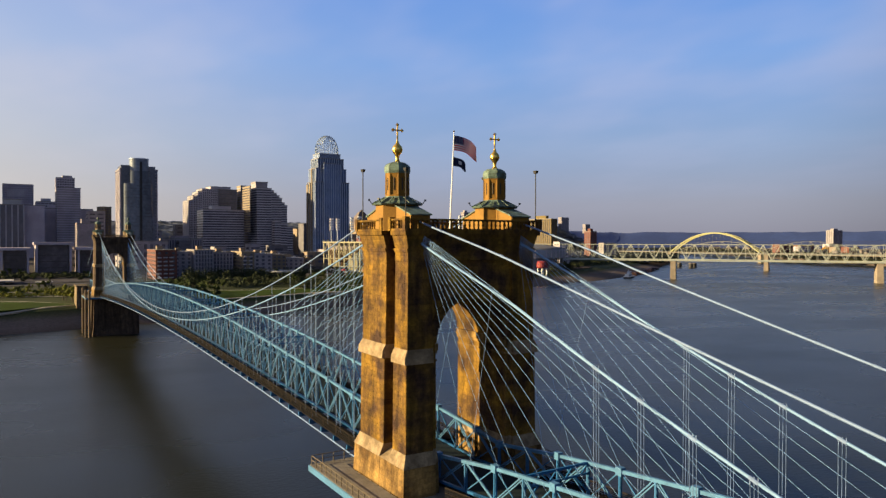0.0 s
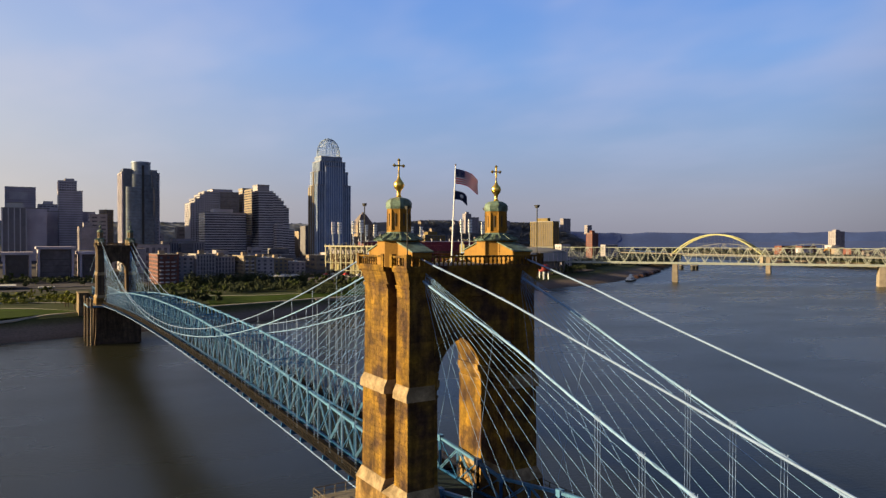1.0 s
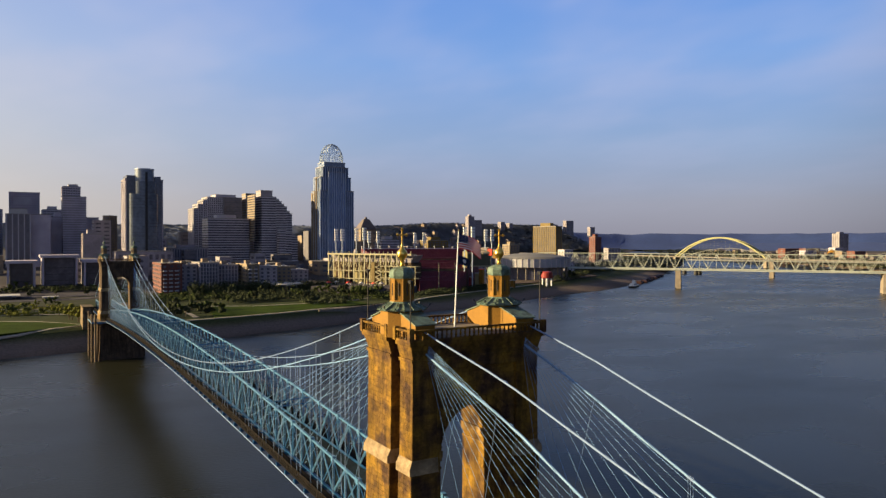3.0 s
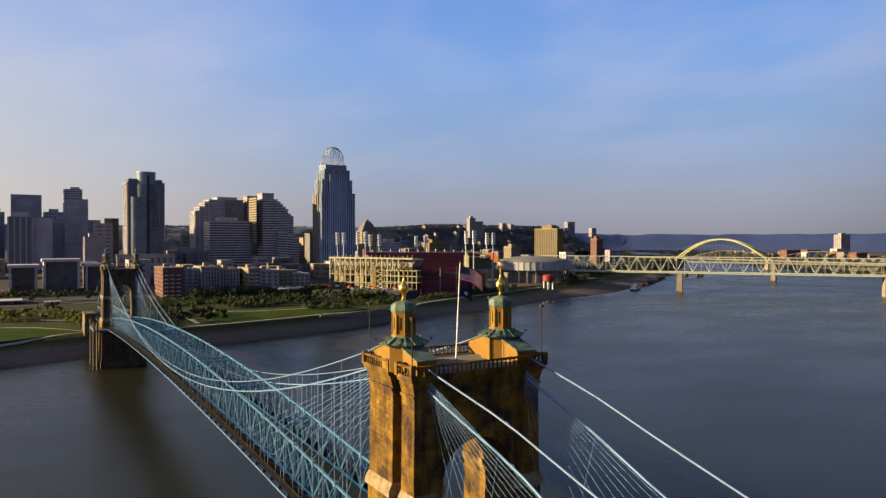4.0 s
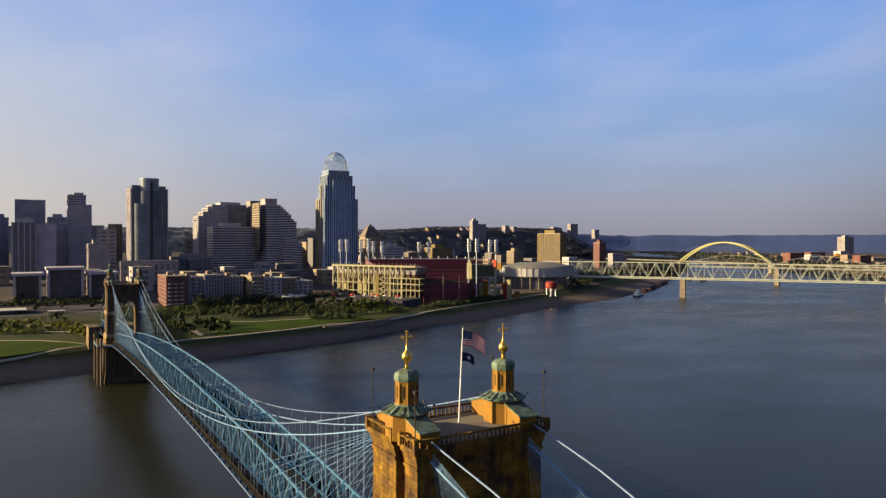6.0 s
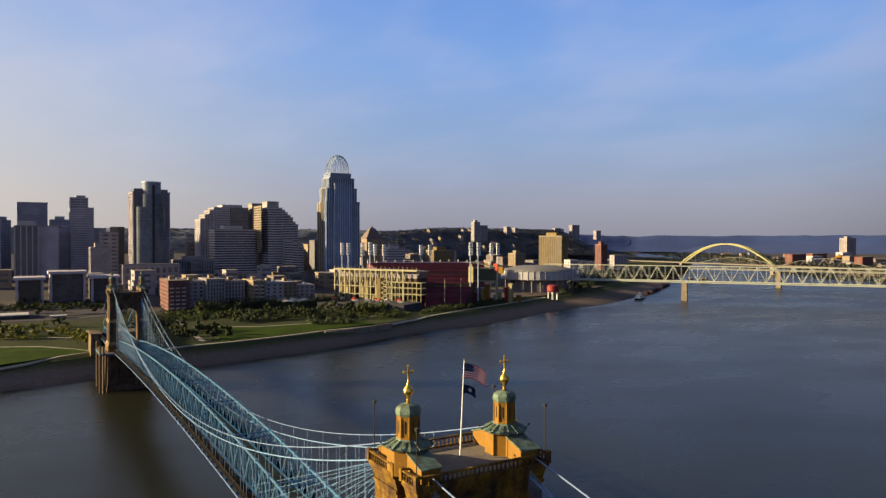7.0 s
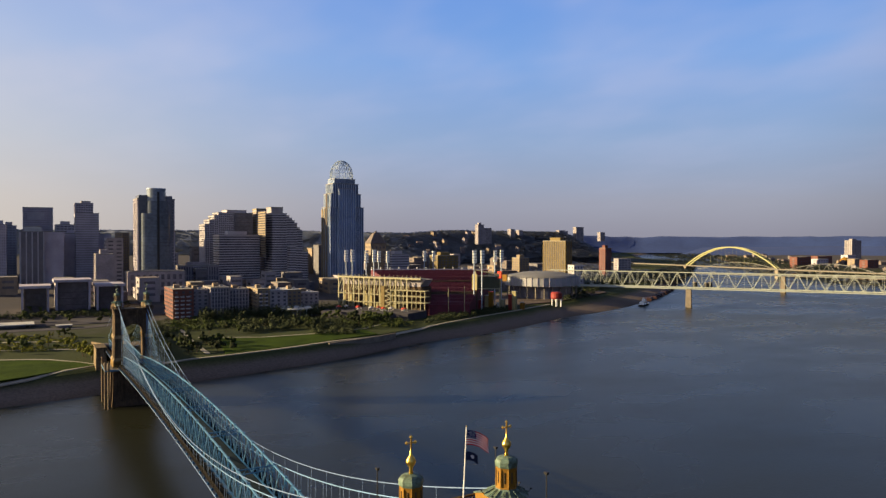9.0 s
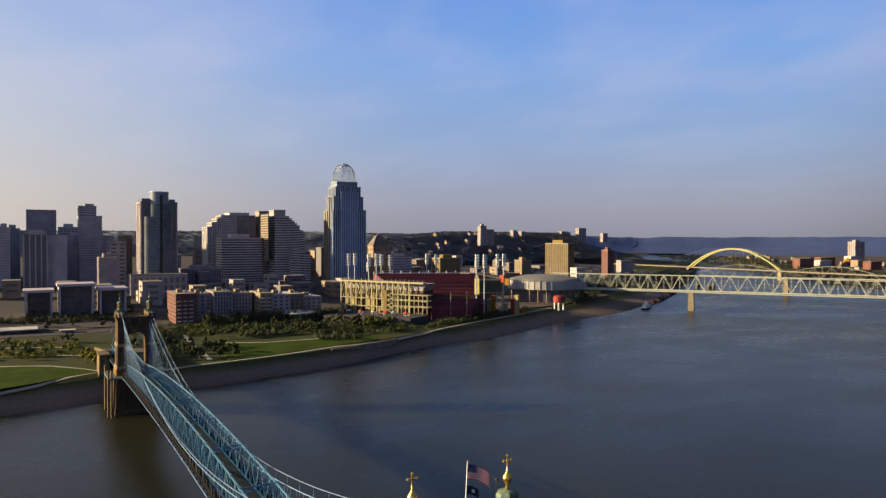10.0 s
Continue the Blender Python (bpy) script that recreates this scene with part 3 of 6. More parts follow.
            s.v = [(cx - w, a, 49), (cx + w, a, 49), (cx + w, b, 49), (cx - w, b, 49), (cx - w, a, 51.8), (cx + w, a, 51.8), (cx + w, b, 50.7), (cx - w, b, 50.7)]
            s.f = [(3, 2, 1, 0), (4, 5, 6, 7), (0, 1, 5, 4), (1, 2, 6, 5), (2, 3, 7, 6), (3, 0, 4, 7)]
            part("saddle_cover", s, turret_paint, house)
            s = Shape()
            s.bar((cx, a, 51.9), (cx, b + sy * 0.2, 50.76), 2 * w + 0.3, 0.14)
            part("saddle_roof", s, copper, house, "green copper sheet")
        s = Shape().lathe(cx, 0, [(2.9, 52.0), (3.03, 52.12), (2.3, 52.43), (1.55, 52.85), (1.45, 53.05)], 8, radians(22.5))
        roof = part("turret_roof", s, copper, t, "green weathered copper hip roof")
        for i in range(16):
            a = radians(22.5 * i)
            part("roof_rib", Shape().bar((cx + 2.98 * math.cos(a), 2.98 * math.sin(a), 52.2), (cx + 1.55 * math.cos(a), 1.55 * math.sin(a), 52.92), 0.12, 0.1), copper, roof)
        lantern = part("lantern", Shape().lathe(cx, 0, [(1.46, 52.95), (1.46, 53.1), (1.34, 53.25), (1.33, 55.2), (1.38, 55.55), (1.46, 55.85)], 8, radians(22.5)), turret_paint, t, "ochre octagonal lantern")
        for i in range(8):
            a = radians(45 * i)
            c, q = math.cos(a), math.sin(a)
            pm = Shape().bar((cx + 1.235 * c, 1.235 * q, 53.75), (cx + 1.235 * c, 1.235 * q, 55.2), 0.15, 0.06)
            part("slot", pm, dark_metal, lantern, "dark narrow opening")
            a += radians(22.5)
            part("pilaster", Shape().lathe(cx + 1.33 * math.cos(a), 1.33 * math.sin(a), [(0.13, 53.25), (0.11, 55.65)], 6), turret_paint, lantern)
        cap = part("cap", Shape().lathe(cx, 0, [(1.46, 55.75), (1.54, 56.0), (1.54, 56.45), (1.38, 56.75), (1.0, 56.98), (0.3, 57.15)], 8, radians(22.5)), copper, t, "green copper cap")
        fin = part("finial", Shape().lathe(cx, 0, [(0.34, 57.1), (0.2, 57.45), (0.26, 57.9), (0.52, 58.2), (0.64, 58.55), (0.55, 58.9), (0.25, 59.25), (0.11, 59.6), (0.08, 60.3)], 14), gold, t, "gilded ball and spire", True)
        s = Shape().bar((cx, 0, 60.1), (cx, 0, 61.5), 0.15).bar((cx - 0.6, 0, 60.85), (cx + 0.6, 0, 60.85), 0.15)
        for dx, dz in ((-0.6, 0), (0.6, 0), (0, 0.65)):
            s.lathe(cx + dx, 0, [(0.02, 60.62 + dz), (0.24, 60.85 + dz), (0.02, 61.08 + dz)], 6)
        part("cross", s, gold, fin, "gilded cross with knobbed arms")
    return t


near_tower = stone_tower(0, "golden sandstone bridge tower with arch and copper-capped turrets")
# the far tower's haze and shade are in its darker stone
stone_tower(322, "brown sandstone bridge tower standing at the far bank", stone_dark, stone_light, copper)


def light_pole(x, y, z0, z1):
    t = thing("light_pole", "slim dark floodlight pole on the tower parapet", "light pole", "floodlight poles on the tower", (x, y, z0))
    part("pole", Shape().tube([(0, 0, 0), (0, 0, z1 - z0)], 0.065, 8), dark_metal, t)
    part("lamp_head", Shape().frustum([(-0.12, -0.2), (0.12, -0.2), (0.12, 0.2), (-0.12, 0.2)], z1 - z0 - 0.15, [(-0.2, -0.32), (0.2, -0.32), (0.2, 0.32), (-0.2, 0.32)], z1 - z0 + 0.2), dark_metal, t)
    return t


for x, y, h in ((-8.95, 5.4, 56.4), (-9.25, -6.1, 55.6), (9.25, 5.6, 56.3), (8.75, -6.15, 56.2)):
    light_pole(x, y, 50.32, h)


def roof_lamp(x, y, turn):
    t = thing("roof_floodlight", "small dark floodlight on a turret roof edge", "floodlight", "floodlights on the turret roofs", (x, y, 52.15), turn)
    part("arm", Shape().bar((0, 0, 0), (0.35, 0, 0.45), 0.07), dark_metal, t)
    part("lamp_head", Shape().box(0.25, 0.47, -0.12, 0.12, 0.38, 0.58), dark_metal, t)


for cx in (-7.05, 7.05):
    for a in (22.5, 157.5, 202.5, 337.5):
        roof_lamp(cx + 2.95 * math.cos(radians(a)), 2.95 * math.sin(radians(a)), a)


def flagpole():
    t = thing("flagpole", "white flagpole flying two flags on the tower roof", "flagpole", at=(0.9, 1.0, 49.0))
    t.matrix_basis = pose(0.9, 1.0, 49.0, 1.2, 2.0, 0)     # it leans a little
    part("pole", Shape().tube([(0, 0, 0), (0, 0, 6), (0, 0, 12.4)], [0.105, 0.085, 0.055], 8), white_metal, t)
    part("truck", Shape().lathe(0, 0, [(0.03, 12.4), (0.13, 12.5), (0.03, 12.62)], 8), gold, t)
    part("foot", Shape().lathe(0, 0, [(0.5, 0), (0.45, 0.2), (0.2, 0.3)], 10), concrete, t)


flagpole()
red_cloth = material("red cloth", (0.52, 0.003, 0.016), 0.8, vary=0.15, bump=0.05)
white_cloth = material("white cloth", (0.66, 0.66, 0.70), 0.8, vary=0.1, bump=0.05)
navy_cloth = material("navy cloth", (0.014, 0.02, 0.11), 0.8, vary=0.15, bump=0.05)


def sheer(m):
    """Thin cloth lets some of the light through."""
    n, l = m.node_tree.nodes, m.node_tree.links
    b = n["Principled BSDF"]
    tr, mx = n.new("ShaderNodeBsdfTranslucent"), n.new("ShaderNodeMixShader")
    l.new(b.inputs["Base Color"].links[0].from_socket, tr.inputs["Color"])
    mx.inputs["Fac"].default_value = 0.4
    l.new(b.outputs[0], mx.inputs[1]); l.new(tr.outputs[0], mx.inputs[2]); l.new(mx.outputs[0], n["Material Output"].inputs["Surface"])


black_cloth = material("dark navy cloth", (0.016, 0.026, 0.075), 0.8, vary=0.15, bump=0.05)


for m in (red_cloth, white_cloth, navy_cloth, black_cloth):
    sheer(m)


def cloth(u0, u1, v0, v1, w, h, off=0.0, droop=0.6):
    """A patch of a waving flag: u along the fly, v down from the hoist's top."""
    s, n, m = Shape(), max(2, round(14 * (u1 - u0))), max(1, round(8 * (v1 - v0)))
    for layer in (0.006, -0.006):
        for i in range(n + 1):
            for j in range(m + 1):
                u, v = lerp(u0, u1, i / n), lerp(v0, v1, j / m)
                wave = 0.16 * math.sin(u * 7.5 + v * 1.4) * (0.25 + u)
                o = layer + (off if layer > 0 else -off)
                s.v.append((u * w * 0.93 + wave * 0.3 * -0.5, -u * w * 0.28 + wave + o, -v * h - droop * u * u * w * 0.75))
    k = (n + 1) * (m + 1)
    for i in range(n):
        for j in range(m):
            a = i * (m + 1) + j
            s.f += [(a, a + 1, a + m + 2, a + m + 1), (k + a, k + a + m + 1, k + a + m + 2, k + a + 1)]
    return s


def flags():
    t = thing("striped_flag", "red and white striped flag with a starry blue canton", "flag", "flags on the pole", (1.38, 0.75, 61.0))
    w, h = 3.1, 1.85
    for i in range(13):
        u0 = 0.0 if i > 6 else 0.4
        part("stripe", cloth(u0, 1, i / 13, (i + 1) / 13, w, h), red_cloth if i % 2 == 0 else white_cloth, t, smooth=True)
    can = part("canton", cloth(0, 0.4, 0, 7 / 13, w, h), navy_cloth, t, "navy blue canton", True)
    for r in range(5):
        for c in range(6):
            u, v = 0.035 + c * 0.062, 0.05 + r * 0.1
            part("star", cloth(u, u + 0.022, v, v + 0.04, w, h, 0.012), white_cloth, can)
    t = thing("dark_flag", "small dark navy flag with a pale round emblem", "flag", "flags on the pole", (1.30, 0.80, 58.3))
    part("field", cloth(0, 1, 0, 1, 1.75, 1.1), black_cloth, t, smooth=True)
    for u0, u1, v0, v1 in ((0.41, 0.53, 0.30, 0.70), (0.36, 0.58, 0.40, 0.60), (0.375, 0.565, 0.34, 0.66)):
        part("emblem", cloth(u0, u1, v0, v1, 1.75, 1.1, 0.013 + v0 * 0.01), white_cloth, t, "pale round emblem")


flags()

# ---- deck and trusses ----
PANEL = 4.6


def off(y):
    """The near side span lies a little east of the main span's line."""
    return 1.7 * min(1.0, max(0.0, (-y - 3.0) / 12.0))


def top_z(y):
    if y < 0:
        return 22.8 + 0.088 * min(-y, 45)
    if y > 322:
        return 24.0
    return 32.1 - 8.1 * ((y - 161) / 161) ** 2


def bot_z(y):
    if y < 0:
        return 20.2 + 0.02 * min(-y, 60)
    if y > 322:
        return 20.2
    return 23.9 - 3.7 * ((y - 161) / 161) ** 2


def truss(x, y0, n, label):
    t = thing("steel_truss", label, "truss", "stiffening trusses of the bridge")
    ys = [y0 + PANEL * i for i in range(n + 1)]
    top, low = [Vector((x + off(y), y, top_z(y))) for y in ys], [Vector((x + off(y), y, bot_z(y))) for y in ys]
    # members differ in tone to carry light and shade
    part("top_chord", Shape().tube(top, 0.25, 4), pale_blue_lit, t, "chord with sunlight put into its pale blue")
    part("bottom_chord", Shape().tube(low, 0.21, 4), blue_steel_shade, t)
    for i in range(n + 1):
        post = Shape()
        gap = Vector((0.13, 0, 0))
        post.bar(low[i] - gap, top[i] - gap, 0.09, 0.2).bar(low[i] + gap, top[i] + gap, 0.09, 0.2)
        if y0 < 150:
            for k in range(8):
                p, q = low[i].lerp(top[i], (k + 0.1) / 8), low[i].lerp(top[i], (k + 0.9) / 8)
                post.bar(p + gap * (1 if k % 2 else -1), q - gap * (1 if k % 2 else -1), 0.05)
        part("post", post, blue_half_lit if i % 2 else blue_steel_shade, t)
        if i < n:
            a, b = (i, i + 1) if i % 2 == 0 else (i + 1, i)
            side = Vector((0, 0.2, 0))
            part("diagonal", Shape().bar(low[a] - side, top[b] - side, 0.16, 0.12).bar(low[a] + side, top[b] + side, 0.16, 0.12), pale_blue_lit, t)
            part("counter", Shape().bar(low[b], top[a], 0.12), blue_half_lit if y0 < 0 else blue_steel_shade, t)
        if i % 2 == 0 and ys[i] < 200:
            p = top[i]
            part("gusset", Shape().box(p.x - 0.32, p.x + 0.32, p.y - 0.4, p.y + 0.4, p.z - 0.42, p.z + 0.40), pale_blue_lit, t)
    return t


TX = 4.3
for x in (-TX, TX):
    truss(x, 0.0, 70, "pale blue lattice truss of the main span")
    truss(x, -27 * PANEL, 27, "pale blue lattice truss of the near side span")
    truss(x, 322.0, 16, "pale blue lattice truss of the far side span")


def sway_frame(y):
    """A lattice strut that ties the two trusses at the top."""
    t = thing("sway_frame", "blue lattice strut between the truss tops", "strut", "struts between the trusses")
    z, o = top_z(y), off(y)
    part("upper_bar", Shape().bar((o - TX, y, z), (o + TX, y, z), 0.25), blue_steel_shade, t)
    part("lower_bar", Shape().bar((o - TX, y, z - 1.1), (o + TX, y, z - 1.1), 0.2), blue_steel_shade, t)
    for i in range(8):
        a, b = lerp(o - TX, o + TX, i / 8), lerp(o - TX, o + TX, (i + 1) / 8)
        part("lattice", Shape().bar((a, y, z - (1.1 if i % 2 else 0)), (b, y, z - (0 if i % 2 else 1.1)), 0.12), blue_steel_shade, t)
    for sx in (-1, 1):
        part("knee_brace", Shape().bar((o + sx * TX, y, z - 3.0), (o + sx * (TX - 1.9), y, z - 1.1), 0.16), blue_steel_shade, t)


for i in range(6, 66, 7):
    if top_z(i * PANEL) - bot_z(i * PANEL) > 5.5:
        sway_frame(i * PANEL)
for i in (4, 10, 16):
    sway_frame(-i * PANEL)


def deck():
    ys = [-27 * PANEL + PANEL * i for i in range(27 + 70 + 17)]
    s = Shape()
    for y in ys:
        z = bot_z(y)
        o = off(y)
        s.v += [(o - 3.9, y, z - 0.5), (o + 3.9, y, z - 0.5), (o + 3.9, y, z + 0.05), (o - 3.9, y, z + 0.05)]
    for k in range(0, 4 * len(ys) - 4, 4):
        s.f += [(k + i, k + (i + 1) % 4, k + 4 + (i + 1) % 4, k + 4 + i) for i in range(4)]
    solid("bridge_road", s, road_grate, "dark steel grating roadway of the bridge", "road", kind="structure")
    for y in ys:
        if abs(y) > 6 and abs(y - 322) > 6:
            z = bot_z(y)
            solid("floor_beam", Shape().box(off(y) - 7.4, off(y) + 7.4, y - 0.12, y + 0.12, z - 1.3, z - 0.55), blue_steel_shade, "dark blue steel cross beam under the deck", "beam", "floor beams of the deck")
    for sx in (-1, 1):
        for a, b in ((-27, -2), (2, 68), (72, 86)):
            seg = [PANEL * i for i in range(a, b + 1)]
            w = thing("walkway", "brown timber footway with a wooden handrail beside the truss", "walkway", "footways of the bridge")
            for y, q in zip(seg, seg[1:]):
                s = Shape()
                for yy in (y + 0.03, q - 0.03):
                    z = bot_z(yy) - 0.3
                    o = off(yy)
                    s.v += [(o + sx * 4.8, yy, z - 0.25), (o + sx * 7.1, yy, z - 0.25), (o + sx * 7.1, yy, z), (o + sx * 4.8, yy, z)]
                s.f += [(i, (i + 1) % 4, 4 + (i + 1) % 4, 4 + i) for i in range(4)] + [(3, 2, 1, 0), (4, 5, 6, 7)]
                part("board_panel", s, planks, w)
            part("stringer", Shape().tube([(off(y) + sx * 7.45, y, bot_z(y) - 1.25) for y in seg], 0.10, 6), cable_paint, w, "pale painted pipe along the edge")
            rail_run(w, [(off(y) + sx * 7.0, y, bot_z(y) - 0.3) for y in seg], 0.14, 0.0, 1.15, 4.6, "handrail_post", walk_timber, 0.06)
            mesh_rail = Shape()
            for y, q in zip(seg, seg[1:]):
                for h in (0.12, 0.34, 0.78, 0.98):
                    mesh_rail.bar((off(y) + sx * 7.0, y, bot_z(y) - 0.3 + h), (off(q) + sx * 7.0, q, bot_z(q) - 0.3 + h), 0.03, 0.11)
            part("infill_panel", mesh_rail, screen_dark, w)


deck()

# ---- cables ----
CX = 6.4


def cable_x(sx, x, y):
    """Across the bridge: the river-side cables swing out to the side span a little later."""
    if sx < 0:
        return -x - (0.8 if x < 7 else 0.05) * min(1.0, max(0.0, 1 - (-y - 5) / 14)) * (y < 0) + 1.7 * min(1.0, max(0.0, (-y - 6.0) / 12.0))
    return x + off(y)


def low_cable(y):
    if y < 0:
        return 50.2 - 0.47 * -y + 0.0016 * y * y
    if y > 322:
        return 49.6 - 0.42 * (y - 322)
    return 25.2 + 25.4 * ((y - 161) / 161) ** 2


def high_cable(y):
    if y < 0:
        return 51.5 - 0.28 * -y + 0.0002 * y * y
    if y > 322:
        return 51.6 - 0.33 * (y - 322)
    return 27.2 + 25.6 * ((y - 161) / 161) ** 2


for sx in (-1, 1):
    for fn, x, r, lab in ((low_cable, CX, 0.135, "thick pale grey lower main cable"), (high_cable, CX + 0.75, 0.11, "pale grey upper main cable")):
        ys = [-100 + 4 * i for i in range(24)] + [-5.0, 0, 5] + [8 + 3 * i for i in range(103)] + [317, 322, 327] + [331 + 4 * i for i in range(12)]
        c = thing("main_cable", lab + " of the bridge", "cable", "main cables of the bridge")
        sink = 0.5 if sx > 0 and fn is high_cable else 0.0
        at_z = lambda y: fn(y) - sink * min(1.0, max(0.0, -y / 25))
        wrap = cable_blue if fn is low_cable else cable_paint
        part("wrapped_strand", Shape().tube([(cable_x(sx, x, y), y, at_z(y)) for y in ys], [r if y <= 0 else 0.78 * r for y in ys], 8), wrap, c, smooth=True)
        band = Shape().tube([(0, -0.25, 0), (0, 0.25, 0)], r * 1.1, 8).mesh("cable_band", wrap)
        for i in range(-12, 50):
            y = PANEL * i
            if min(abs(y), abs(y - 322)) > 7:
                slope = math.degrees(math.atan((fn(y + 0.5) - fn(y - 0.5))))
                placed("cable_band", band, c, cable_x(sx, x, y), y, at_z(y), slope)


def rope(name, p, q, r, label, group, pair=(), mat=None):
    s = Shape()
    for d in pair or (0,):
        s.tube([Vector(p) + Vector((0, d, 0)), Vector(q) + Vector((0, d, 0))], r, 5)
    return solid(name, s, mat or rope_steel, label, "cable", group)


for sx in (-1, 1):
    for i in range(3, 68):
        y = PANEL * i
        if low_cable(y) > bot_z(y) + 0.5:
            rope("hanger", (sx * CX, y, low_cable(y)), (sx * (CX - 0.1), y, bot_z(y) - 0.6), 0.024, "paired steel hanger ropes between cable and deck", "hangers of the bridge", (-0.14, 0.14))
        if low_cable(y) < high_cable(y) - 0.6 and i % 2 == 0:
            rope("hanger", (sx * (CX + 0.75), y, high_cable(y)), (sx * (CX + 0.5), y, bot_z(y) - 0.6), 0.020, "paired steel hanger ropes between cable and deck", "hangers of the bridge", (-0.1, 0.1))
    # on the side span the hangers begin some way out, three ropes under one clamp
    for i in range(11):
        y = (-30.6 if sx < 0 else -29.3) - 4.85 * i
        x, z = cable_x(sx, CX, y), low_cable(y)
        if z < bot_z(y) + 1.0:
            break
        rope("hanger", (x, y, z), (x - sx * 0.1, y, bot_z(y) - 0.6), 0.021, "three steel hanger ropes under one cable clamp", "hangers of the bridge", (-0.30, 0.0, 0.30))
        c = thing("hanger_clamp", "pale steel clamp with bolts on the main cable", "clamp", "hanger clamps of the side span", (x, y, z))
        part("saddle", Shape().tube([(0, -0.35, -0.13), (0, 0.35, 0.13)], 0.165, 8), cable_paint, c)
        for d in (-0.3, 0.0, 0.3):
            part("bolt", Shape().bar((0, d, -0.35), (0, d, 0.26), 0.05), cable_paint, c)
    # a lone rope ties the stays together near the tower
    x = cable_x(sx, CX, -16.4)
    rope("tie_rope", (x, -16.4, low_cable(-16.4)), (x - sx * 0.6, -11.6, 24.5), 0.024, "lone slanting tie rope across the stays", "tie ropes of the stays")
    for base, d in ((0, -1), (0, 1), (322, -1), (322, 1)):
        for i in range(2, 15 if base == 0 and d < 0 else 17):
            y = base + d * (PANEL * i + 2.0)
            if y > 372:
                continue
            x = cable_x(sx, CX - 0.2, base + d * 5.6) if base == 0 else sx * (CX - 0.2)
            rope("stay", (x, base + d * 5.6, (47.4 + 0.09 * i) if base == 0 else 47.5 - 0.07 * i), (off(y) + sx * (TX + 0.5), y, bot_z(y) + (1.0 if i > 3 else 2.5)), 0.017 if d < 0 and base == 0 else 0.026, "straight diagonal steel stay rope", "diagonal stays of the bridge", mat=stay_steel)


# ---- anchorages and approaches ----
stone_tan = masonry("tan approach stone", (0.200, 0.150, 0.092), (0.105, 0.076, 0.046), 0.08)
def approach(y0, y1, label, end=20.9):
    """Walled ramp whose top falls from 20.9 m to the given height."""
    t = thing("approach_viaduct", label, "viaduct", "approaches of the bridge", (0, y0, 0))
    ln = y1 - y0
    rim = lambda y: lerp(20.9, end, y / ln)
    for sx in (-1, 1):
        s = Shape()
        x0, x1 = sx * 7.5 - 0.6, sx * 7.5 + 0.6
        s.v = [(x0, 0, 6), (x1, 0, 6), (x1, ln, 6), (x0, ln, 6), (x0, 0, rim(0)), (x1, 0, rim(0)), (x1, ln, rim(ln)), (x0, ln, rim(ln))]
        s.f = [(3, 2, 1, 0), (4, 5, 6, 7), (0, 1, 5, 4), (1, 2, 6, 5), (2, 3, 7, 6), (3, 0, 4, 7)]
        part("side_wall", s, stone_tan, t, "stained tan stone wall")
        n = max(2, int(ln / 9))
        for i in range(n):
            y = (i + 0.5) * ln / n
            part("buttress", Shape().frustum([(sx * 8.3 - 0.5, y - 0.9), (sx * 8.3 + 0.9, y - 0.9), (sx * 8.3 + 0.9, y + 0.9), (sx * 8.3 - 0.5, y + 0.9)], 6,
                                             [(sx * 8.3 - 0.5, y - 0.7), (sx * 8.3 + 0.3, y - 0.7), (sx * 8.3 + 0.3, y + 0.7), (sx * 8.3 - 0.5, y + 0.7)], rim(y) - 1.1), stone_tan, t)
        part("coping", Shape().bar((sx * 7.5, 0, rim(0) + 0.2), (sx * 7.5, ln, rim(ln) + 0.2), 1.6, 0.4), stone_tan, t)
    part("roadway", Shape().bar((0, 0, rim(0) - 1.5), (0, ln, rim(ln) - 1.5), 13.8, 0.7), asphalt, t)


approach(396.5, 480, "tan stone approach ramp leading from bridge to city", 11.5)
approach(-190, -125, "tan stone approach ramp behind the near tower")
for yy in (-112, 386):
    for sx in (-1, 1):
        t = thing("anchor_house", "tan stone anchor house where the cables end", "anchorage", "anchor houses of the cables", (sx * 10.0, yy, 0))
        top = 27.5 if yy < 0 else 21.0
        part("body", Shape().frustum([(-3.2, -9), (3.2, -9), (3.2, 9), (-3.2, 9)], -2, [(-2.6, -8), (2.6, -8), (2.6, 8), (-2.6, 8)], top), stone_tan, t)
        part("coping", Shape().box(-3.0, 3.0, -8.4, 8.4, top, top + 0.6), stone_tan, t)


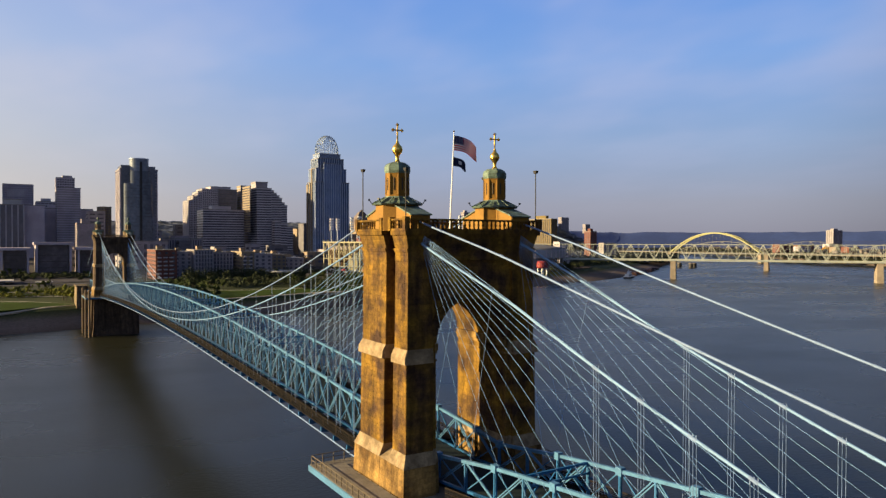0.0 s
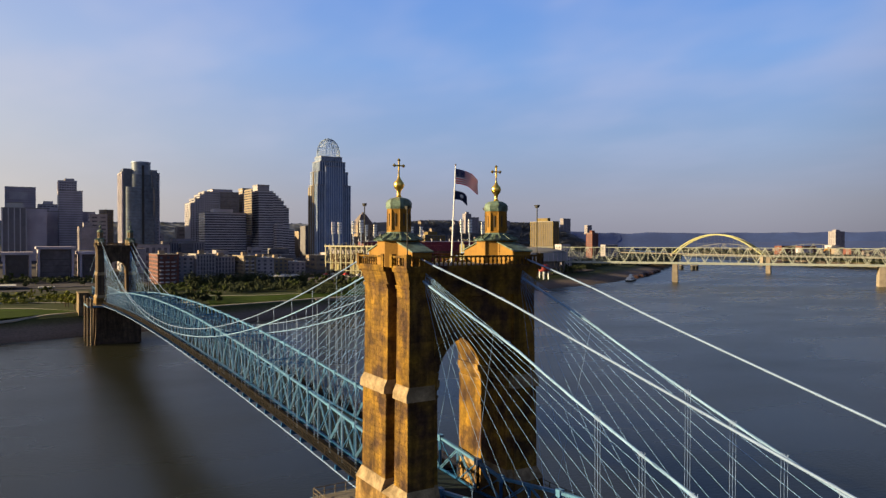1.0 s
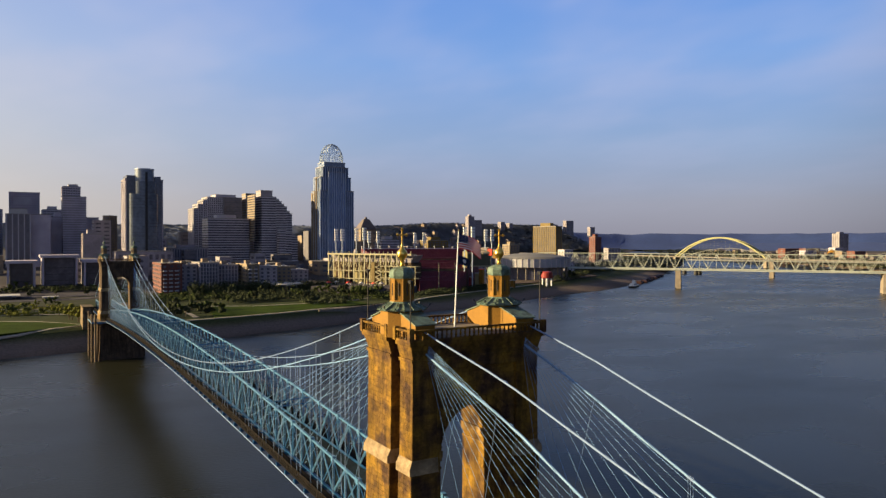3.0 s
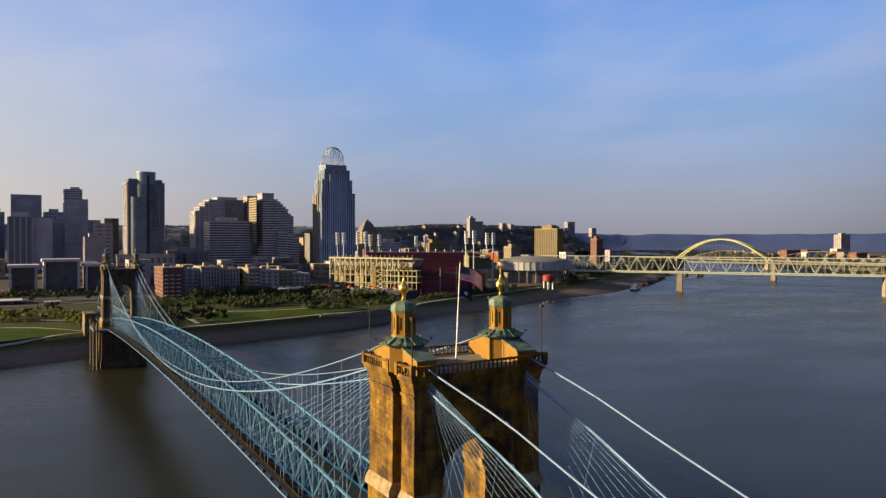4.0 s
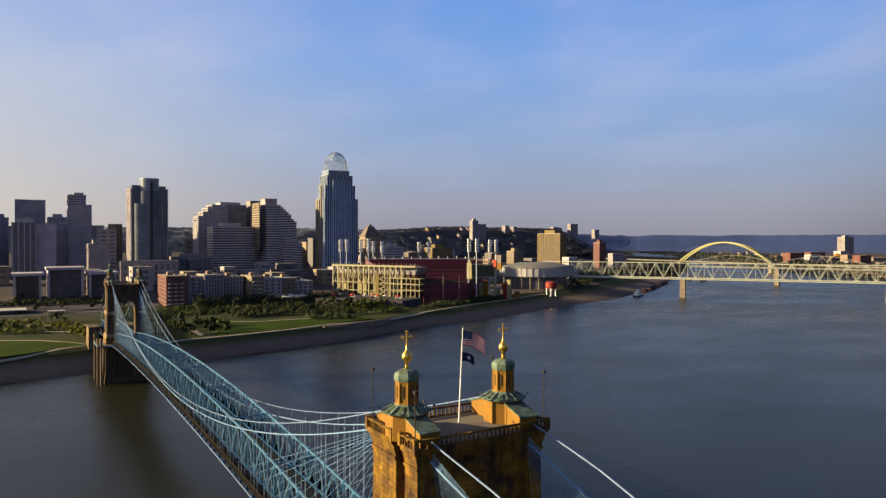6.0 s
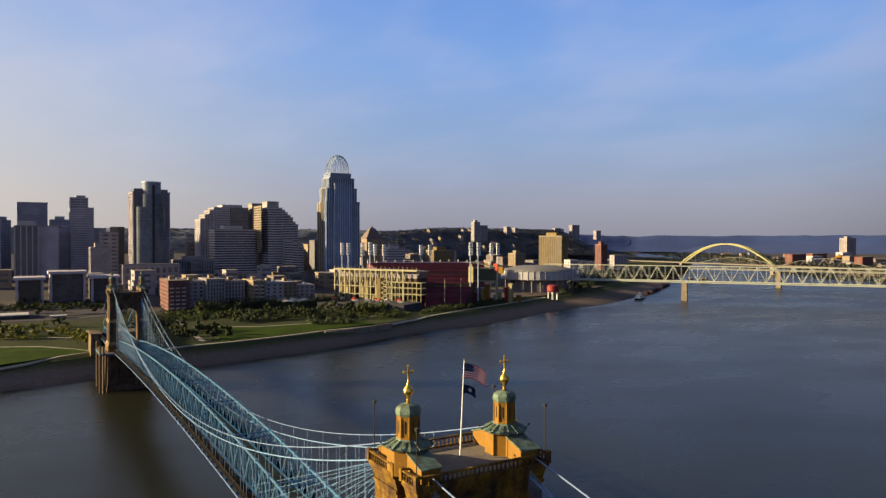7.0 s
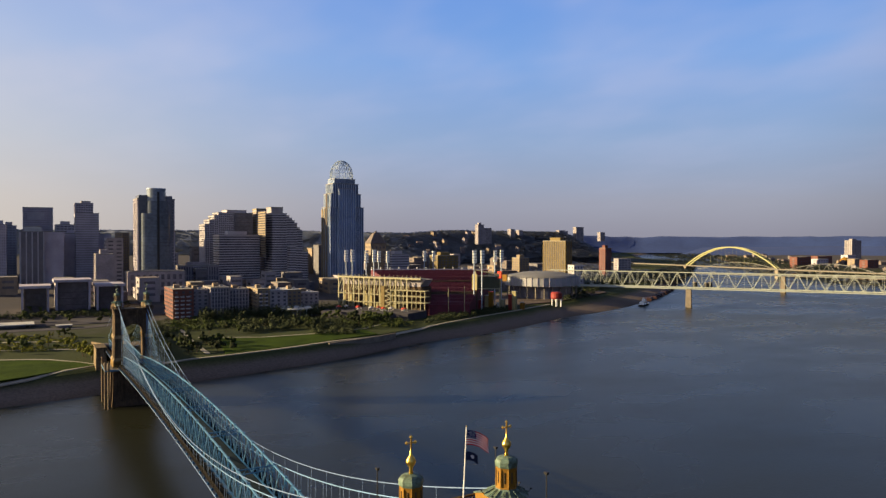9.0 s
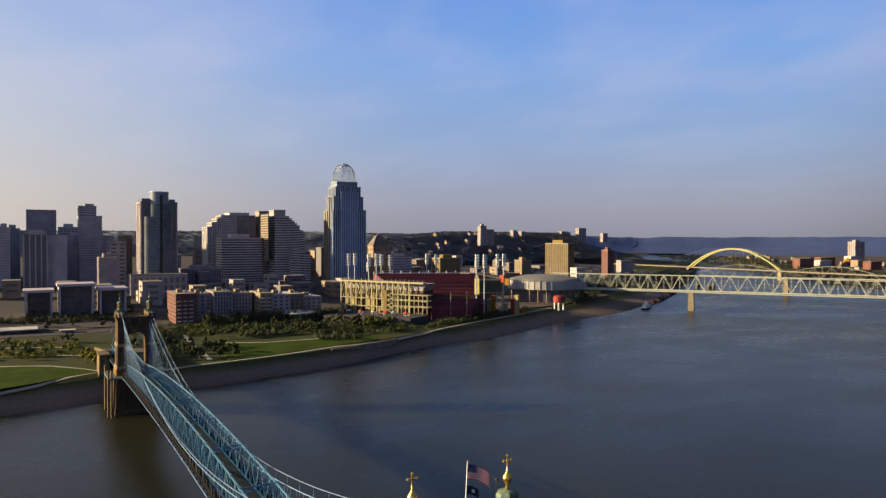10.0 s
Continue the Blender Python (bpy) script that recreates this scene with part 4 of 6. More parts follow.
# ---- city ----
def block(name, label, x0, x1, y0, y1, z1, wall, pane, floor=4.0, band=0.45, bay=0.0, pier=1.0, z0=None, proud=0.35, category="building", crown=True, parent=None, roof=None):
    """A building: glass core, a spandrel ring at each floor, piers up the faces, a roof with parapet and plant room."""
    z0 = ground_z((x0 + x1) / 2, y0) - 1 if z0 is None else z0
    t = parent or thing(name, label, category, "", ((x0 + x1) / 2, (y0 + y1) / 2, z0))
    w, d, h = (x1 - x0) / 2, (y1 - y0) / 2, z1 - z0
    ox, oy, oz = ((x0 + x1) / 2 - t.matrix_basis.translation.x, (y0 + y1) / 2 - t.matrix_basis.translation.y, z0 - t.matrix_basis.translation.z)

    def put(nm, s, mat, lab=""):
        s.v = [(a + ox, b + oy, c + oz) for a, b, c in s.v]
        return part(nm, s, mat, t, lab)
    put("wall", Shape().box(-w, w, -d, d, 0, h), pane)
    if band:
        ring = Shape().box(-w - proud, w + proud, -d - proud, d + proud, 0, floor * band).mesh("spandrel", wall)
        n = int(h / floor)
        for i in range(n):
            placed("spandrel", ring, t, ox, oy, oz + h - (i + 1) * floor + floor * (1 - band))
    if bay:
        q = proud + 0.15
        for length, other, axis in ((w, d, 0), (d, w, 1)):
            n = max(1, round(2 * length / bay))
            me = Shape().box(-pier / 2, pier / 2, -q, 0.2, 0, h).mesh("pier", wall)
            for i in range(n + 1):
                u = lerp(-length + pier / 2, length - pier / 2, i / n)
                for side in (-1,):
                    if axis == 0:
                        placed("pier", me, t, ox + u, oy + side * d, oz, 0, 0, 0 if side < 0 else 180)
                    else:
                        placed("pier", me, t, ox + side * w, oy + u, oz, 0, 0, -90 if side < 0 else 90)
    rf = put("roof", Shape().box(-w - proud - .05, w + proud + .05, -d - proud - .05, d + proud + .05, h, h + 0.9), roof or roofing)
    if crown:
        put("plant_room", Shape().box(-w * 0.5, w * 0.45, -d * 0.4, d * 0.5, h + 0.9, h + 0.9 + min(5, 0.06 * h + 2)), wall)
    return t


def punched(name, label, x0, x1, y0, y1, z1, wall, floor=3.6, bay=4.0, z0=None, ww=1.7, wh=2.0, category="building", roof=None, faces="sw"):
    """A masonry building with single windows."""
    z0 = ground_z((x0 + x1) / 2, y0) - 1 if z0 is None else z0
    w, d, h = (x1 - x0) / 2, (y1 - y0) / 2, z1 - z0
    t = solid(name, Shape().box(-w, w, -d, d, 0, h), wall, label, category)
    t.matrix_basis = pose((x0 + x1) / 2, (y0 + y1) / 2, z0)
    part("parapet", Shape().box(-w - .3, w + .3, -d - .3, d + .3, h, h + 1.0), wall, t)
    part("roof", Shape().box(-w + .3, w - .3, -d + .3, d - .3, h + 1.0, h + 1.1), roof or roofing, t)
    me = Shape().box(-ww / 2, ww / 2, -0.06, 0.3, 0, wh).mesh("window", window_glass)
    for axis, length, other in ((0, w, d), (1, d, w)):
        if "sw"[axis] not in faces:
            continue
        n = max(1, int(2 * length / bay))
        for k in range(max(1, int((h - 2) / floor))):
            for i in range(n):
                u = lerp(-length, length, (i + 0.5) / n)
                z = h - (k + 1) * floor + 0.6
                if axis == 0:
                    placed("window", me, t, u, -d, z)
                else:
                    placed("window", me, t, -w, u, z, 0, 0, -90)
    return t


# tall towers
# panes in stone colour here put haze over the windows
t = block("office_tower", "dark brown slab office tower with flat top", -52, -12, 1176, 1215, 131.5, stone_brown, stone_old, 3.4, 0.42, 2.6, 0.9, crown=False)
part("top_panel", Shape().box(-15, 8, -20.3, -19.8, 88, 100), stone_city, t, "paler blank panel near the top")
block("plant_room", "pale plant room on a dark glass tower", -50, -31, 1004, 1030, 100, roof_white, roof_white, 3.0, 0.2, 0, z0=93.9, crown=False)
# unseen blocks added to shade lower downtown; the tallest follows from shadow edges
for x0, x1, y0, y1, z in ((-140, -104, 1060, 1112, 182), (-190, -120, 990, 1050, 108), (-160, -100, 1130, 1190, 150), (-240, -170, 1080, 1160, 165), (-150, -104, 1210, 1270, 138)):
    block("office_tower", "plain unseen tower added west of downtown to cast shade", x0, x1, y0, y1, z, stone_old, stone_old, 16.0, 0.5, 0.0)
block("office_tower", "dark glass office tower with pale vertical strips", -55, -27, 1000, 1040, 93, stone_city, window_glass, 4.0, 0.0, 7.0, 1.3, crown=False)
block("office_tower", "plain grey concrete wing of a dark office tower", -27, -4, 1006, 1040, 93, stone_brown, stone_brown, 4.0, 0.12, 0, crown=False)
block("office_tower", "dim grey office block partly in shade", -84, -70, 1000, 1040, 102, stone_brown, stone_old, 3.6, 0.45, 3)
block("office_tower", "grey office block behind a darker one", -78, -60, 1100, 1130, 102, stone_city, stone_old, 3.6, 0.45, 5)
t = block("office_tower", "brown banded office tower stepping in near its top", 12, 41, 1034, 1070, 119.5, stone_brown, stone_old, 3.3, 0.42, 0, crown=False)
block("", "", 12, 34, 1036, 1066, 133.5, stone_brown, glass_dark, 3.3, 0.42, 3, 0.8, z0=119.5, parent=t, crown=False)
block("", "", 20, 31, 1040, 1060, 136.5, stone_brown, stone_brown, 3, 0.2, 0, z0=133.5, parent=t, crown=False)
block("office_tower", "grey mid-rise office block", -9, 18, 1150, 1190, 105, stone_city, glass_dark, 3.6, 0.45, 5)
block("office_tower", "long grey masonry office block", -16, 58, 1050, 1090, 91, stone_brown, stone_brown, 4.0, 0.5, 5)
block("office_tower", "small grey stone office block", 21, 40, 820, 845, 66, stone_old, stone_old, 4.0, 0.5, 4, 1.6)
t = block("office_tower", "slim brick tower with a sunlit golden side", 60, 72, 979, 991, 92, stone_warm, glass_dark, 3.6, 0.45, 4, 1.2, crown=False)
t.matrix_basis = pose(*t.matrix_basis.translation, 0, 0, 38)
punched("masonry_building", "dark old masonry block beside a slim tower", 42, 62, 935, 965, 84, stone_old, 5, 10.0, ww=6)


def glass_tower():
    t = block("glass_tower", "blue-grey glass tower with a teal bowed bay and stepped shoulders", 68, 110, 842, 880, 132.5, stone_brown, glass_grey, 3.6, 0.2, 3.4, 0.9, crown=False)
    base = t.matrix_basis.translation

    def local(s):
        s.v = [(a - base.x, b - base.y, c - base.z) for a, b, c in s.v]
        return s
    part("shoulder", local(Shape().box(69, 84, 840, 870, 20, 137)), glass_grey, t, "dark glass shoulder")
    part("shoulder", local(Shape().box(100, 107, 839, 870, 20, 136.5)), glass_grey, t, "dark glass shoulder")

    def bow(x0, x1, y, deep, z0, z1):
        cx, w = (x0 + x1) / 2, (x1 - x0) / 2
        arc = [(cx + w * math.cos(math.radians(a)), y + deep * math.sin(math.radians(a))) for a in range(180, 361, 12)] + [(x1, 846), (x0, 846)]
        return local(Shape().frustum(arc, z0, arc, z1))
    part("curved_bay", bow(71.5, 103.5, 838, 7, 20, 115), glass_teal, t, "bowed teal glass bay")
    part("curved_bay", bow(77.5, 101.5, 838, 7.6, 115, 130), glass_teal, t, "bowed teal glass bay")
    part("drum", bow(78.5, 99.5, 840, 9, 130, 144.5), glass_teal, t, "pale round drum at the top")
    part("drum_rim", bow(78.2, 99.8, 840, 9.3, 144.5, 145.4), fin_metal, t)
    part("groove", local(Shape().box(88.2, 90.8, 830.0, 841, 20, 141)), dark_metal, t, "dark vertical groove")
    for k in range(26):
        z = 24 + 3.7 * k
        x0, x1, d = (71.4, 103.6, 7.15) if z < 114.5 else (77.4, 101.6, 7.75)
        part("mullion", bow(x0, x1, 838, d, z, z + 0.35), glass_grey, t)
    block("podium", "pale stone podium with tall dark openings", 52, 114, 800, 828, 46, stone_old, glass_dark, 9.0, 0.35, 7, 3.0, crown=False)


glass_tower()

# gridded pair and sloping-shouldered block
t = block("office_tower", "grey gridded office tower with a stepped shoulder", 197, 220, 991, 1028, 122.5, stone_city, window_glass, 3.3, 0.34, 3.0, 0.8, crown=False)
for x0, x1, z in ((177.5, 184, 105), (184, 191, 112), (191, 197, 118)):
    block("", "", x0, x1, 991, 1028, z, stone_city, window_glass, 3.3, 0.34, 3.0, 0.8, parent=t, crown=False)
block("", "", 220, 247, 989, 1028, 122.5, glass_grey, window_glass, 3.3, 0.3, 0, parent=t, crown=False)
block("", "", 210, 239, 995, 1026, 126.5, stone_brown, stone_brown, 3.9, 0.3, 0, z0=122.5, parent=t, crown=False)
block("office_tower", "grey office block with strong horizontal bands", 180, 236, 913, 948, 89, stone_city, window_glass, 3.4, 0.42, 0)
block("office_block", "low grey block with close vertical fins", 120, 172, 880, 905, 49, stone_old, window_glass, 12, 0.12, 3.2, 1.5)
t = block("office_tower", "banded tower with a sunlit golden side and stepped slope", 246.6, 266.6, 887.5, 927, 119.4, stone_city, window_glass, 3.4, 0.42, 0, crown=False)
for i in range(6):
    block("", "", 266.6 + 3.8 * i, 270.4 + 3.8 * i, 887.5, 914, 116.5 - 3.4 * i - (0 if i < 4 else 3), stone_city, window_glass, 3.4, 0.42, 0, parent=t, crown=False)
# tan bands put the low sun's gold into this side's colour
part("sunny_side", Shape().box(-19.2, -18.9, -18, 18, 40, 104), window_glass, t, "shaded window bands")
for k in range(19):
    part("spandrel", Shape().box(-19.5, -19.2, -18, 18, 40 + 3.4 * k, 41.9 + 3.4 * k), stone_warm, t, "tan band with the sun's gold in its colour")
block("", "", 246.6, 263, 893, 916, 128, stone_old, stone_old, 4, 0.2, 0, z0=119.4, parent=t, crown=False)
block("office_tower", "plain tan tower behind a banded one", 256, 277, 1000, 1022, 130, stone_warm, stone_old, 4, 0.45, 0, z0=20, crown=False)
for i, z in enumerate((74, 70, 66)):
    block("office_block", "banded lower wing of an office tower", 267.5 + 8.6 * i, 276 + 8.6 * i, 875, 886.8, z, stone_city, window_glass, 3.4, 0.42, 0, crown=False)


crown_steel = material("pale crown steel", (0.28, 0.34, 0.42), 0.5, vary=0.1, bump=0.05)


def crown_tower():
    t = block("skyscraper", "tall blue glass skyscraper with vertical fins and lattice crown", 315, 365, 845, 876, 128, fin_metal, glass_blue, 4.0, 0.0, 3.4, 0.75, crown=False, proud=0.5)
    base = t.matrix_basis.translation
    for x0, x1, z0, z1 in ((317, 362, 128, 147), (320, 358, 147, 161)):
        block("", "", x0, x1, 848, 874, z1, fin_metal, glass_blue, 4.0, 0.0, 3.4, 0.75, z0=z0, parent=t, crown=False, proud=0.5)
    block("", "", 323, 354, 850, 874, 168, fin_metal, glass_blue, 1.6, 0.3, 0, z0=161, parent=t, crown=False)
    block("", "", 327, 352, 843.5, 846, 154, fin_metal, glass_blue, 4, 0.0, 2.9, 0.7, z0=30, parent=t, crown=False)
    # sunlit stone strips up the narrow side
    for y0, y1, z in ((855, 857, 147), (862, 865, 128), (870, 875, 126)):
        part("stone_strip", Shape().box(313.2 - base.x, 314.6 - base.x, y0 - base.y, y1 - base.y, 0, z - base.z), stone_warm, t, "tan stone strip")
    # lattice crown of arched hoops
    cx, cy = 338.5, 862
    crown = part("crown_ring", Shape().tube([(cx + 17.0 * math.cos(a) - base.x, cy + 12 * math.sin(a) - base.y, 168.5 - base.z) for a in [2 * math.pi * i / 24 for i in range(25)]], 0.5, 5), crown_steel, t, "pale steel lattice crown")
    for i in range(14):
        a0 = math.pi * i / 14
        pts = []
        for k in range(13):
            u = math.pi * k / 12
            pts.append((cx + 17.0 * math.cos(u) * math.cos(a0) - base.x, cy + 12 * math.cos(u) * math.sin(a0) - base.y, 168.5 + 27 * math.sin(u) ** 0.8 - base.z))
        part("hoop", Shape().tube(pts, 0.34, 4), crown_steel, crown)
    for z, f in ((173, 0.98), (178, 0.93), (183, 0.84), (188, 0.68), (192, 0.46)):
        part("hoop_ring", Shape().tube([(cx + 17.0 * f * math.cos(a) - base.x, cy + 12 * f * math.sin(a) - base.y, z - base.z) for a in [2 * math.pi * i / 20 for i in range(21)]], 0.2, 4), crown_steel, crown)


crown_tower()

glass_museum = glass("smoked glass", (0.085, 0.075, 0.085), 0.2, 0.35)
# museum pavilions with framed glass fronts
for x0, x1, z in ((-51, -30, 42), (-23, 5, 47), (12, 34, 42)):
    t = thing("museum_pavilion", "dark glass museum pavilion framed by pale stone piers", "museum", "museum pavilions", ((x0 + x1) / 2, 700, 10))
    w = (x1 - x0) / 2
    part("hall", Shape().box(-w + 1.5, w - 1.5, -12, 16, 0, z - 14), glass_museum, t, "dark glass front")
    for sx in (-1, 1):
        part("pier", Shape().box(sx * w - 0.9, sx * w + 0.9, -15, 16, 0, z - 14), stone_brown, t, "pale stone pier")
    part("roof", Shape().box(-w - 2.5, w + 2.5, -17, 18, z - 14, z - 11.6), stone_brown, t, "pale flat roof slab")
    for k in range(4):
        part("transom", Shape().box(-w + 1.5, w - 1.5, -12.3, -12, 5 + 6 * k, 5.5 + 6 * k), dark_metal, t)

# riverfront blocks
def riverfront(x0, x1, y0, y1, z, wall, label):
    return punched("apartment_block", label, x0, x1, y0, y1, z, wall, 3.6, 4.6, ww=2.4, wh=2.0, roof=roof_white if (x0 // 10) % 2 else roofing)


riverfront(66, 84, 594, 640, 38, brick_red, "red brick apartment block with a sunlit side")
riverfront(85, 101, 612, 640, 36, stone_old, "grey apartment block on the riverfront")
block("apartment_block", "grey apartment block with close pale piers", 102, 119, 606, 640, 38, stone_old, window_glass, 3.6, 0.18, 3.0, 0.9, crown=False)
block("apartment_block", "grey apartment block with close pale piers", 120, 139, 612, 640, 35.5, stone_old, window_glass, 3.6, 0.18, 3.2, 1.0, crown=False)
t = thing("low_pavilion", "low dark round-fronted pavilion with a pale roof edge", "pavilion", "", (177, 581, 10))
part("hall", Shape().lathe(0, 0, [(13.5, 0), (13.5, 7.5)], 20), glass_dark, t, "dark glass drum")
part("roof", Shape().lathe(0, 0, [(15.5, 7.5), (15.8, 8.0), (15.2, 8.9), (6, 9.4), (1, 9.6)], 20), roof_white, t, "pale flat roof")
for k in range(10):
    part("post", Shape().box(14.6 * math.cos(k * 0.63) - 0.2, 14.6 * math.cos(k * 0.63) + 0.2, 14.6 * math.sin(k * 0.63) - 0.2, 14.6 * math.sin(k * 0.63) + 0.2, 0, 7.5), white_metal, t)
riverfront(142, 154, 592, 630, 36, stone_warm, "tan corner block with a sunlit side")
riverfront(154.4, 172, 594, 630, 34, stone_old, "dark block beside a sunlit corner")
riverfront(176, 190, 606, 640, 33, stone_warm, "low tan block with a sunlit side")
riverfront(191, 212, 616, 650, 29, stone_old, "low grey block beside the ballpark")
for x, y, z, w in ((72, 612, 38, 5), (90, 622, 36, 4), (109, 620, 37.85, 5), (128, 624, 35.35, 5), (146, 606, 36, 4), (161, 608, 34, 5), (181, 618, 33, 4), (200, 630, 29, 6)):
    solid("roof_house", Shape().box(x - w / 2, x + w / 2, y - 3, y + 3, z + 1.0, z + 4.2), brick_tan, "small stair house on an apartment roof", "stair house", "roof houses on the riverfront")
    solid("roof_unit", Shape().box(x + w, x + w + 2.2, y - 1, y + 1.5, z + 1.0, z + 2.6), roof_white, "grey air unit on an apartment roof", "air unit", "air units on the roofs")
# balconied fronts
for x0, y0, n in ((66, 594, 3), (142, 592, 2)):
    for k in range(6):
        for i in range(n):
            solid("balcony", Shape().box(x0 + 1.5 + 5 * i, x0 + 4.7 + 5 * i, y0 - 1.6, y0 - 0.02, 13.5 + 3.6 * k, 14.5 + 3.6 * k), stone_city, "pale balcony on an apartment front", "balcony", "balconies on the riverfront")

t = punched("old_hall", "old tan stone hall with a steep brown hipped roof", 433, 460, 968, 990, 76, brick_tan, 8, 6, ww=2.6, wh=4)
h0 = 77 - t.matrix_basis.translation.z
part("hipped_roof", Shape().frustum([(-14.5, -12), (14.5, -12), (14.5, 12), (-14.5, 12)], h0, [(-4, -3), (5, -3), (5, 3), (-4, 3)], h0 + 17).lathe(0.5, 0, [(2.5, h0 + 17), (2.5, h0 + 19), (0.3, h0 + 21)], 8), dull_brown, t, "steep brown hipped roof")
block("office_block", "yellow sunlit low office block", 482, 517, 836, 860, 59, yellow_brick, glass_dark, 4, 0.5, 6, 2)
block("office_block", "grey office block with banded windows", 440, 470, 905, 930, 60, stone_city, glass_dark, 4, 0.5, 0)
t = block("apartment_tower", "grey apartment tower with a lower wing on the hilltop", 973, 991, 1471, 1485, 121, stone_old, glass_dark, 4, 0.5, 5, 2, z0=70, category="apartment tower")
block("", "", 991.5, 1016, 1472, 1486, 112, stone_old, glass_dark, 4, 0.5, 5, 2, z0=70, parent=t, crown=False)
for x0, x1, y, z in ((1458, 1488, 1640, 121), (1384, 1408, 1636, 110), (1172, 1186, 1600, 112), (1795, 1818, 1890, 108), (1210, 1222, 1610, 109), (1420, 1436, 1655, 108)):
    block("apartment_tower", "pale grey tower on a distant hilltop", x0, x1, y, y + 15, z, stone_old, glass_dark, 4, 0.5, 6, 2, z0=75, category="apartment tower", crown=False)
block("office_block", "small yellow block below the hill", 670, 690, 885, 905, 52, stone_warm, glass_dark, 4, 0.5, 6, 2)

# generic blocks behind, filling the city floor
rng = random.Random(5)
dark_slate = material("dark grey cladding", (0.13, 0.122, 0.135), 0.8, vary=0.25, scale=0.1, fine=1, bump=0.1)
WALLS = {dull_brown: "dull brown brick city building", brick_tan: "tan brick city building", stone_old: "sooty grey stone city building", dark_slate: "dark grey city building"}


def fill(n, x0, x1, y0, y1, lo, hi, keep_out=(), faces="sw"):
    """Plain city blocks on a loose street grid, clear of the named buildings."""
    for _ in range(n):
        x, y = x0 + 26 * rng.randrange(int((x1 - x0) / 26)), y0 + 34 * rng.randrange(int((y1 - y0) / 34))
        w, d, h = rng.uniform(13, 23), rng.uniform(16, 29), rng.uniform(lo, hi)
        if (x, y) in TAKEN or any(a - 3 < x + w and x < b + 3 and c - 3 < y + d and y < e + 3 for a, b, c, e in keep_out):
            continue
        TAKEN.add((x, y))
        wall = rng.choice(list(WALLS))
        punched("city_building", WALLS[wall] + " among downtown streets", x, x + w, y, y + d, ground_z(x, y) + h, wall, 6.4, 40.0, ww=11.0, wh=2.8, roof=rng.choice((roofing, roofing, dull_brown)), faces=faces)


TAKEN = set()
NAMED = [(-90, -5, 990, 1220), (-20, 62, 930, 1095), (15, 80, 810, 990), (48, 118, 795, 880), (115, 320, 870, 1010), (296, 368, 840, 895), (425, 505, 810, 1005), (-60, 45, 670, 730)]
fill(40, -100, 330, 735, 930, 8, 26, NAMED)
fill(40, -60, 420, 1000, 1400, 25, 60, NAMED, "s")
fill(40, 380, 700, 740, 1300, 6, 20, NAMED)
fill(12, 180, 420, 700, 840, 8, 20, NAMED)
fill(15, 470, 900, 1010, 1400, 12, 26, NAMED)


# ---- ballpark ----
score_dark = material("dark olive scoreboard panel", (0.060, 0.062, 0.036), 0.6, vary=0.2, scale=0.2, fine=1, bump=0.05)


